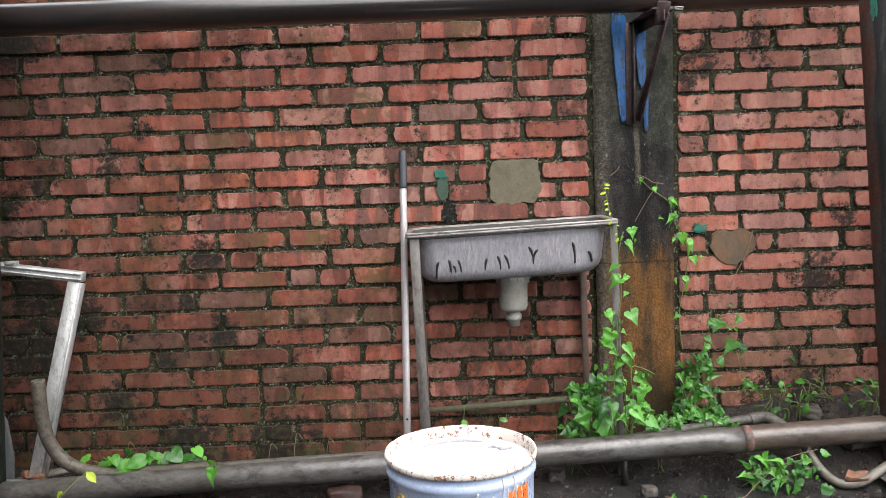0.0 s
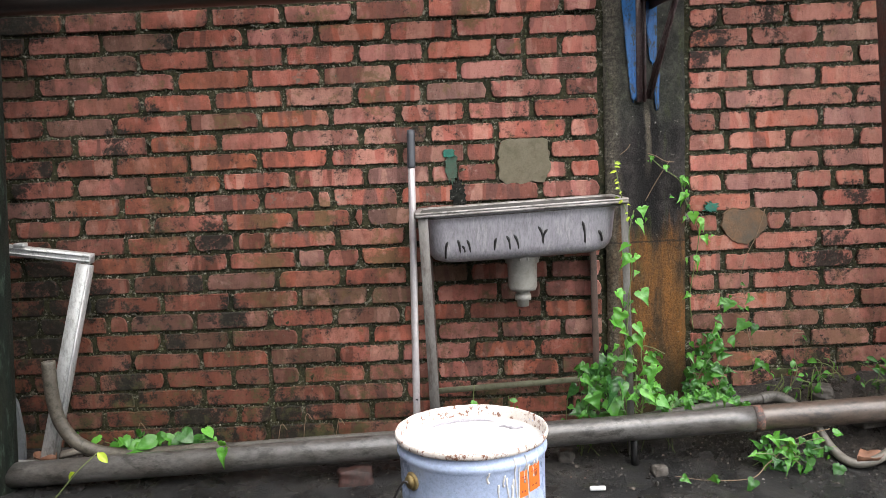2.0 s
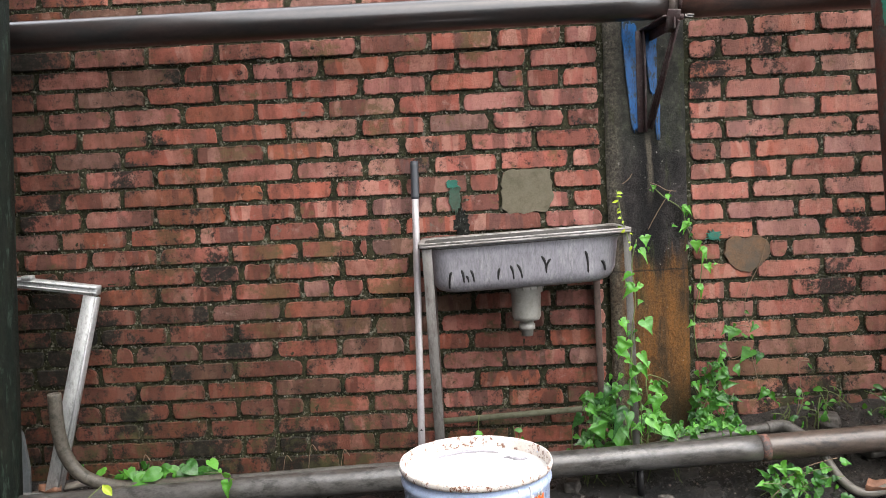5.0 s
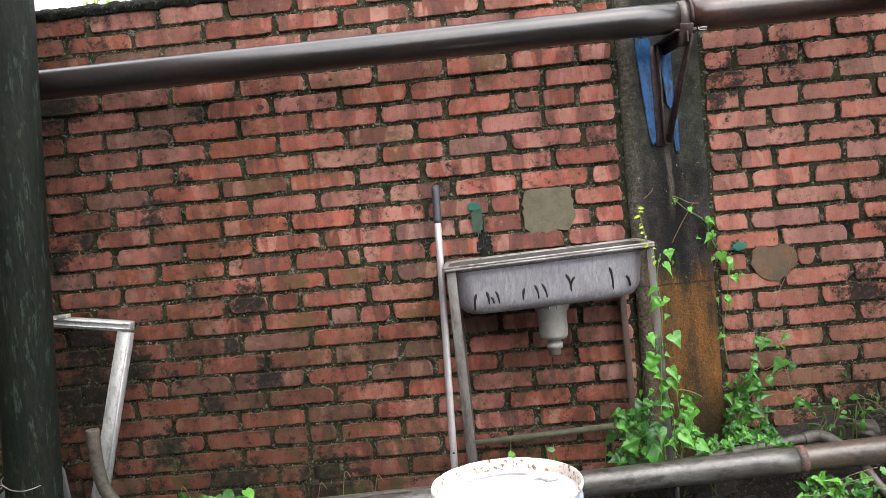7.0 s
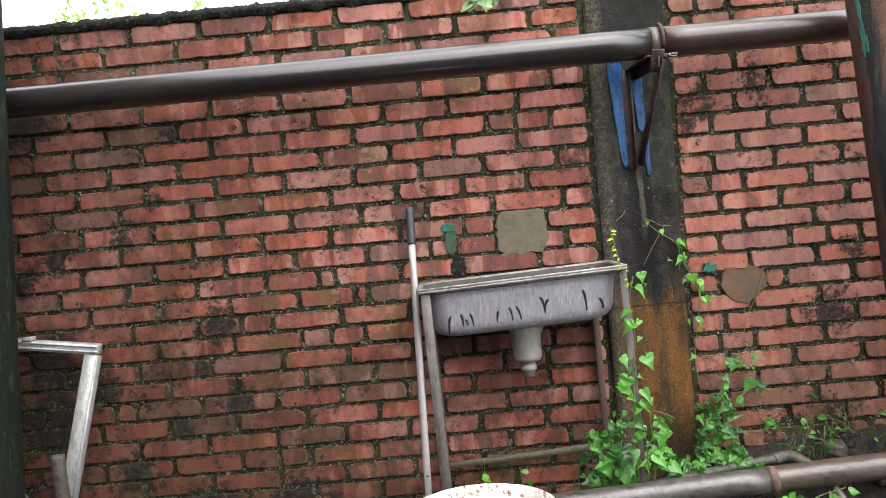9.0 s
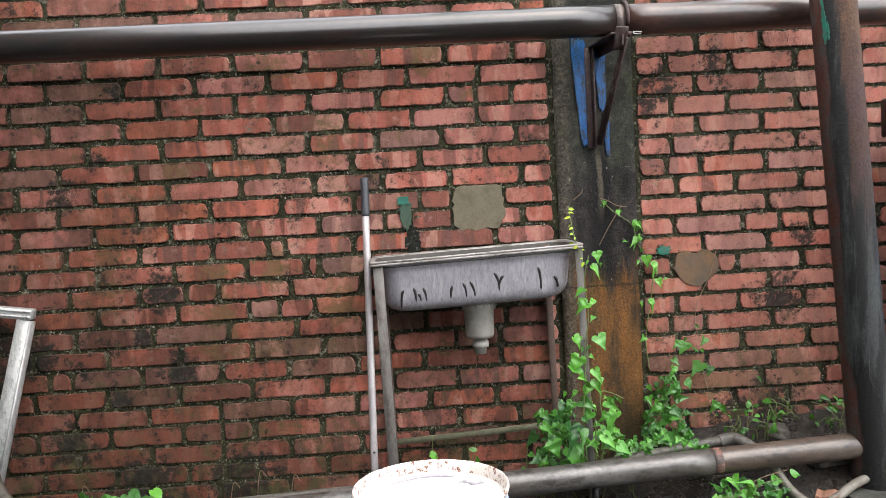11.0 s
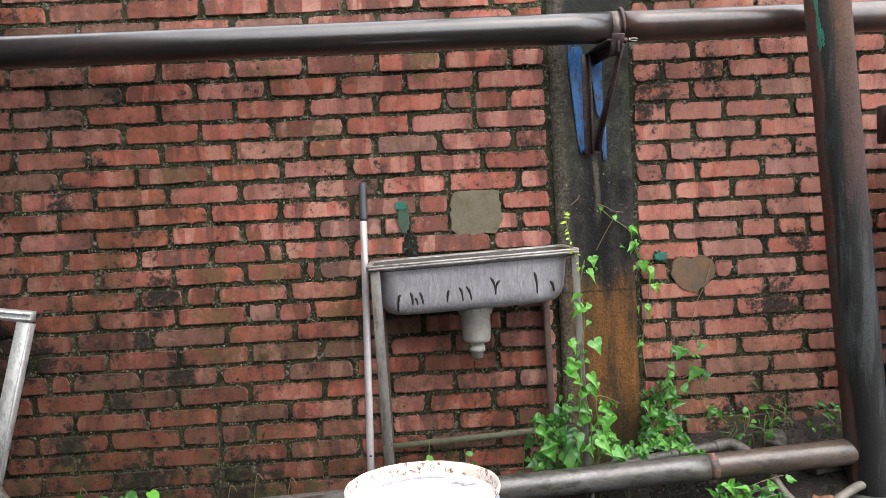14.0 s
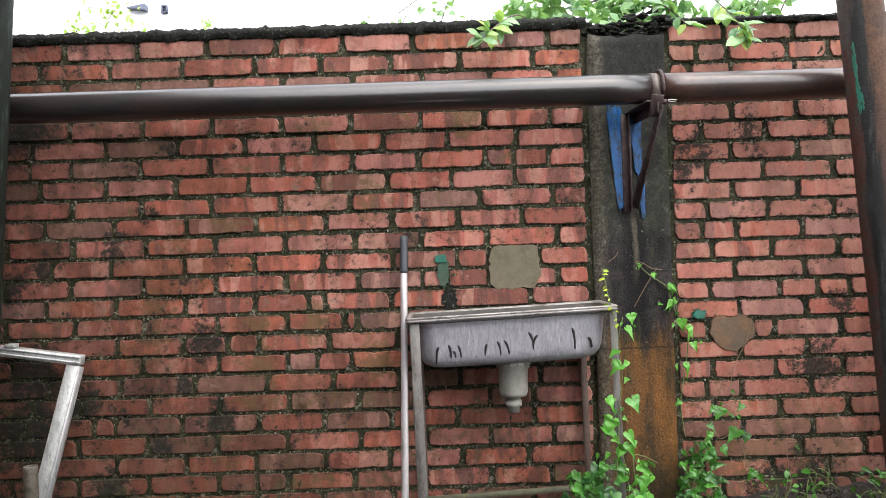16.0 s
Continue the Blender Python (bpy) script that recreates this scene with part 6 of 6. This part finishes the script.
# ---- bricks: lengths along each course with their joint, in centimetres, from the top course down ----
BOND_LEFT = [
    "8 21 22 21 23 22 22 21 22 21 22 11",
    "21 22 21 22 23 23 21 22 22 23 16",
    "8 22 21 21 23 23 23 22 22 21 21 9",
    "20 22 21 22 23 23 21 22 22 21 19",
    "9 21 21 22 23 22 22 22 22 20 21 11",
    "19 21 21 23 23 21 22 22 20 22 22",
    "17 21 22 13 22 22 23 22 21 21 9 11 12",
    "20 21 22 21 22 23 22 22 20 20 23",
    "9 21 21 22 22 22 22 22 21 20 23 11",
    "21 22 21 22 23 22 22 21 21 20 21",
    "9 21 22 21 23 22 22 22 21 21 22 10",
    "23 21 22 19 23 22 22 22 20 10 16 16",
    "8 21 22 21 23 23 22 23 20 8 13 22 10",
    "21 21 22 22 22 22 17 5 21 19 25 19",
    "9 21 21 22 22 23 22 18 4 15 20 22 17",
    "20 22 21 23 21 14 10 22 22 20 22 19",
    "10 22 21 21 20 24 22 9 11 21 21 21 13",
    "22 21 21 23 23 23 21 21 19 25 17",
    "16 22 21 15 22 22 22 22 21 20 14 19",
    "13 22 21 22 7 21 24 21 21 21 24 19",
    "10 21 21 21 22 22 22 23 21 20 20 13",
    "20 21 22 22 22 22 22 20 23 21 21",
    "9 21 22 21 22 22 12 10 21 22 21 19 14",
    "25 21 17 22 22 22 21 22 22 22 20",
    "9 21 22 22 22 22 11 10 22 22 21 21 11",
    "19 21 21 23 22 21 22 22 22 22 21",
]
BOND_RIGHT = [
    "18 22 21 22 25",
    "9 10 19 13 21 21 15",
    "7 13 20 22 21 25",
    "12 18 20 21 22 15",
    "20 20 21 21 26",
    "10 20 21 21 21 15",
    "19 21 22 21 25",
    "11 18 22 21 21 15",
    "19 21 22 21 25",
    "11 19 21 21 22 14",
    "9 11 21 22 21 24",
    "12 19 21 21 22 13",
    "19 22 22 21 24",
    "11 22 12 10 22 21 10",
    "20 21 22 21 24",
    "10 14 7 21 21 21 14",
    "20 21 22 21 24",
    "11 20 21 22 21 13",
    "9 11 22 22 21 23",
    "11 21 21 21 22 12",
    "20 22 22 21 23",
    "10 28 20 22 21 7",
    "7 22 17 21 21 20",
    "13 20 21 21 22 11",
    "22 20 19 22 25",
    "13 20 21 22 21 11",
]

BRICK_MESHES = {}


def brick_coords(length, kind):
    """Front face with worn arrises and chipped corners, sides running back into the mortar."""
    rnd = random.Random(length * 31 + kind)
    w, h, deep = length / 100 - rnd.uniform(0.010, 0.017), COURSE - rnd.uniform(0.0085, 0.0130), 0.034
    cols = [0.0, 0.0025 / w] + [0.0025 / w + (1 - 0.005 / w) * i / max(1, round(length / 2.4)) for i in range(1, max(1, round(length / 2.4)))] + [1 - 0.0025 / w, 1.0]
    levels = [0.0, 0.0025 / h, 0.5, 1 - 0.0025 / h, 1.0]
    nx, nz = len(cols) - 1, len(levels) - 1
    chip = [rnd.uniform(0.003, 0.014) if rnd.random() < 0.6 else 0.0015 for _ in range(4)]
    sag = rnd.uniform(-0.0006, 0.0006)
    bow = [rnd.uniform(-0.0011, 0.0011) for _ in range(2 * (nx + 1))]
    for _ in range(rnd.choice((0, 0, 1, 1, 2))):
        bite = rnd.randrange(2, nx - 1) + (nx + 1) * rnd.randrange(2) if nx > 4 else 0
        bow[bite] += math.copysign(rnd.uniform(0.002, 0.006), 0.5 - (bite > nx))
    verts, faces = [], []
    for j, v in enumerate(levels):
        for i, u in enumerate(cols):
            x, z = (u - 0.5) * w, (v - 0.5) * h + sag * (u - 0.5) * 2
            z += bow[i + (nx + 1) * (j > nz / 2)] * abs(v - 0.5) * 2
            x += rnd.uniform(-0.0012, 0.0012)
            y = rnd.uniform(-0.0004, 0.0004)
            rim = (i in (0, nx)) + (j in (0, nz))
            if rim:
                y += 0.0022 + 0.0015 * rnd.random()
            if i in (0, 1, nx - 1, nx) and j in (0, 1, nz - 1, nz):
                c = chip[(i > 1) * 2 + (j > 1)] * (1 if rim == 2 else 0.6)
                x -= math.copysign(c, x)
                z -= math.copysign(c * 0.5, z)
                y += c * 0.25 * (rim > 0)
            verts.append((x, y, z))
    s = nx + 1
    for j in range(nz):
        for i in range(nx):
            faces.append((j * s + i, j * s + i + 1, (j + 1) * s + i + 1, (j + 1) * s + i))
    edge = [i for i in range(nx)] + [j * s + nx for j in range(nz)] + [nz * s + i for i in range(nx, 0, -1)] + [j * s for j in range(nz, 0, -1)]
    base = len(verts)
    verts += [(verts[e][0], deep, verts[e][2]) for e in edge]
    n = len(edge)
    for k in range(n):
        q = (k + 1) % n
        faces.append((edge[q], edge[k], base + k, base + q))
    return verts, faces


def brick_mesh(length, kind):
    if (length, kind) not in BRICK_MESHES:
        me = bpy.data.meshes.new("brick")
        v, f = brick_coords(length, kind)
        me.from_pydata(v, [], f)
        me.materials.append(BRICK)
        BRICK_MESHES[length, kind] = me
    return BRICK_MESHES[length, kind]


def lay(wall, bond, x0, seed):
    rnd = random.Random(seed)
    for k, course in enumerate(bond):
        x = x0
        z = TOP - COURSE * (k + 0.5)
        for n in (int(s) for s in course.split()):
            if n > 3:
                ob = new("brick", brick_mesh(n, rnd.randrange(6)))
                ob.parent = wall
                ob.matrix_basis = pose(x + n / 200, rnd.uniform(-0.003, 0.003), z + rnd.uniform(-0.0015, 0.0015), rnd.uniform(-0.9, 0.9), rnd.uniform(-0.22, 0.22), rnd.uniform(-0.6, 0.6))
            x += n / 100


def lay_rest(wall, x0, x1, seed):
    """Bricks past the ends of the stretch in view, joined."""
    rnd = random.Random(seed)
    verts, faces = [], []
    for k in range(COURSES):
        x = x0
        z = TOP - COURSE * (k + 0.5)
        n = 21 if k % 2 else 10
        while x + 0.1 < x1:
            v, f = brick_coords(n, rnd.randrange(3))
            b = len(verts)
            verts += [(p[0] + x + n / 200, p[1], p[2] + z) for p in v]
            faces += [tuple(b + i for i in q) for q in f]
            x += n / 100
            n = 21
    me = bpy.data.meshes.new("brick_rest")
    me.from_pydata(verts, [], faces)
    me.materials.append(BRICK_JOINED)
    ob = new("brick_rest", me)
    ob.parent = wall
    tagged(ob, "further red bricks of the wall", kind="stuff")


lay(wall_left, BOND_LEFT, -1.30, 81)
lay(wall_right, BOND_RIGHT, PILLAR_X[1], 82)
lay_rest(wall_far_left, -3.2, -1.30, 83)
lay_rest(wall_far_right, 2.40, 4.2, 84)


def mortar_crumbs(wall, x0, x1, count, seed):
    """Loose grains and tufts of moss that stand out of the joints."""
    rnd = random.Random(seed)
    bm = bmesh.new()
    bmesh.ops.create_icosphere(bm, subdivisions=1, radius=1)
    co = [v.co.copy() for v in bm.verts]
    fs = [tuple(v.index for v in f.verts) for f in bm.faces]
    bm.free()
    verts, faces = [], []
    for _ in range(count):
        k = rnd.randrange(COURSES + 1)
        if rnd.random() < 0.75:
            x, z = rnd.uniform(x0, x1), TOP - COURSE * k + rnd.gauss(0, 0.004)
        else:
            x, z = rnd.uniform(x0, x1), rnd.uniform(0.05, TOP)
        r = rnd.uniform(0.0011, 0.0034)
        m = Euler((rnd.uniform(0, 6), rnd.uniform(0, 6), rnd.uniform(0, 6))).to_matrix() @ Matrix.Diagonal((r * rnd.uniform(0.8, 1.8), r, r))
        at = Vector((x, rnd.uniform(0.003, 0.009), z))
        n = len(verts)
        verts += [m @ c * rnd.uniform(0.75, 1.15) + at for c in co]
        faces += [tuple(n + q for q in f) for f in fs]
    me = bpy.data.meshes.new("mortar_crumbs")
    me.from_pydata(verts, [], faces)
    me.materials.append(GRAINS)
    ob = new("mortar_crumbs", me)
    ob.parent = wall
    tagged(ob, "loose mortar grains and moss in the joints", kind="stuff")


mortar_crumbs(wall_left, -1.0, PILLAR_X[0], 13000, 91)
mortar_crumbs(wall_right, PILLAR_X[1], 2.3, 5500, 92)
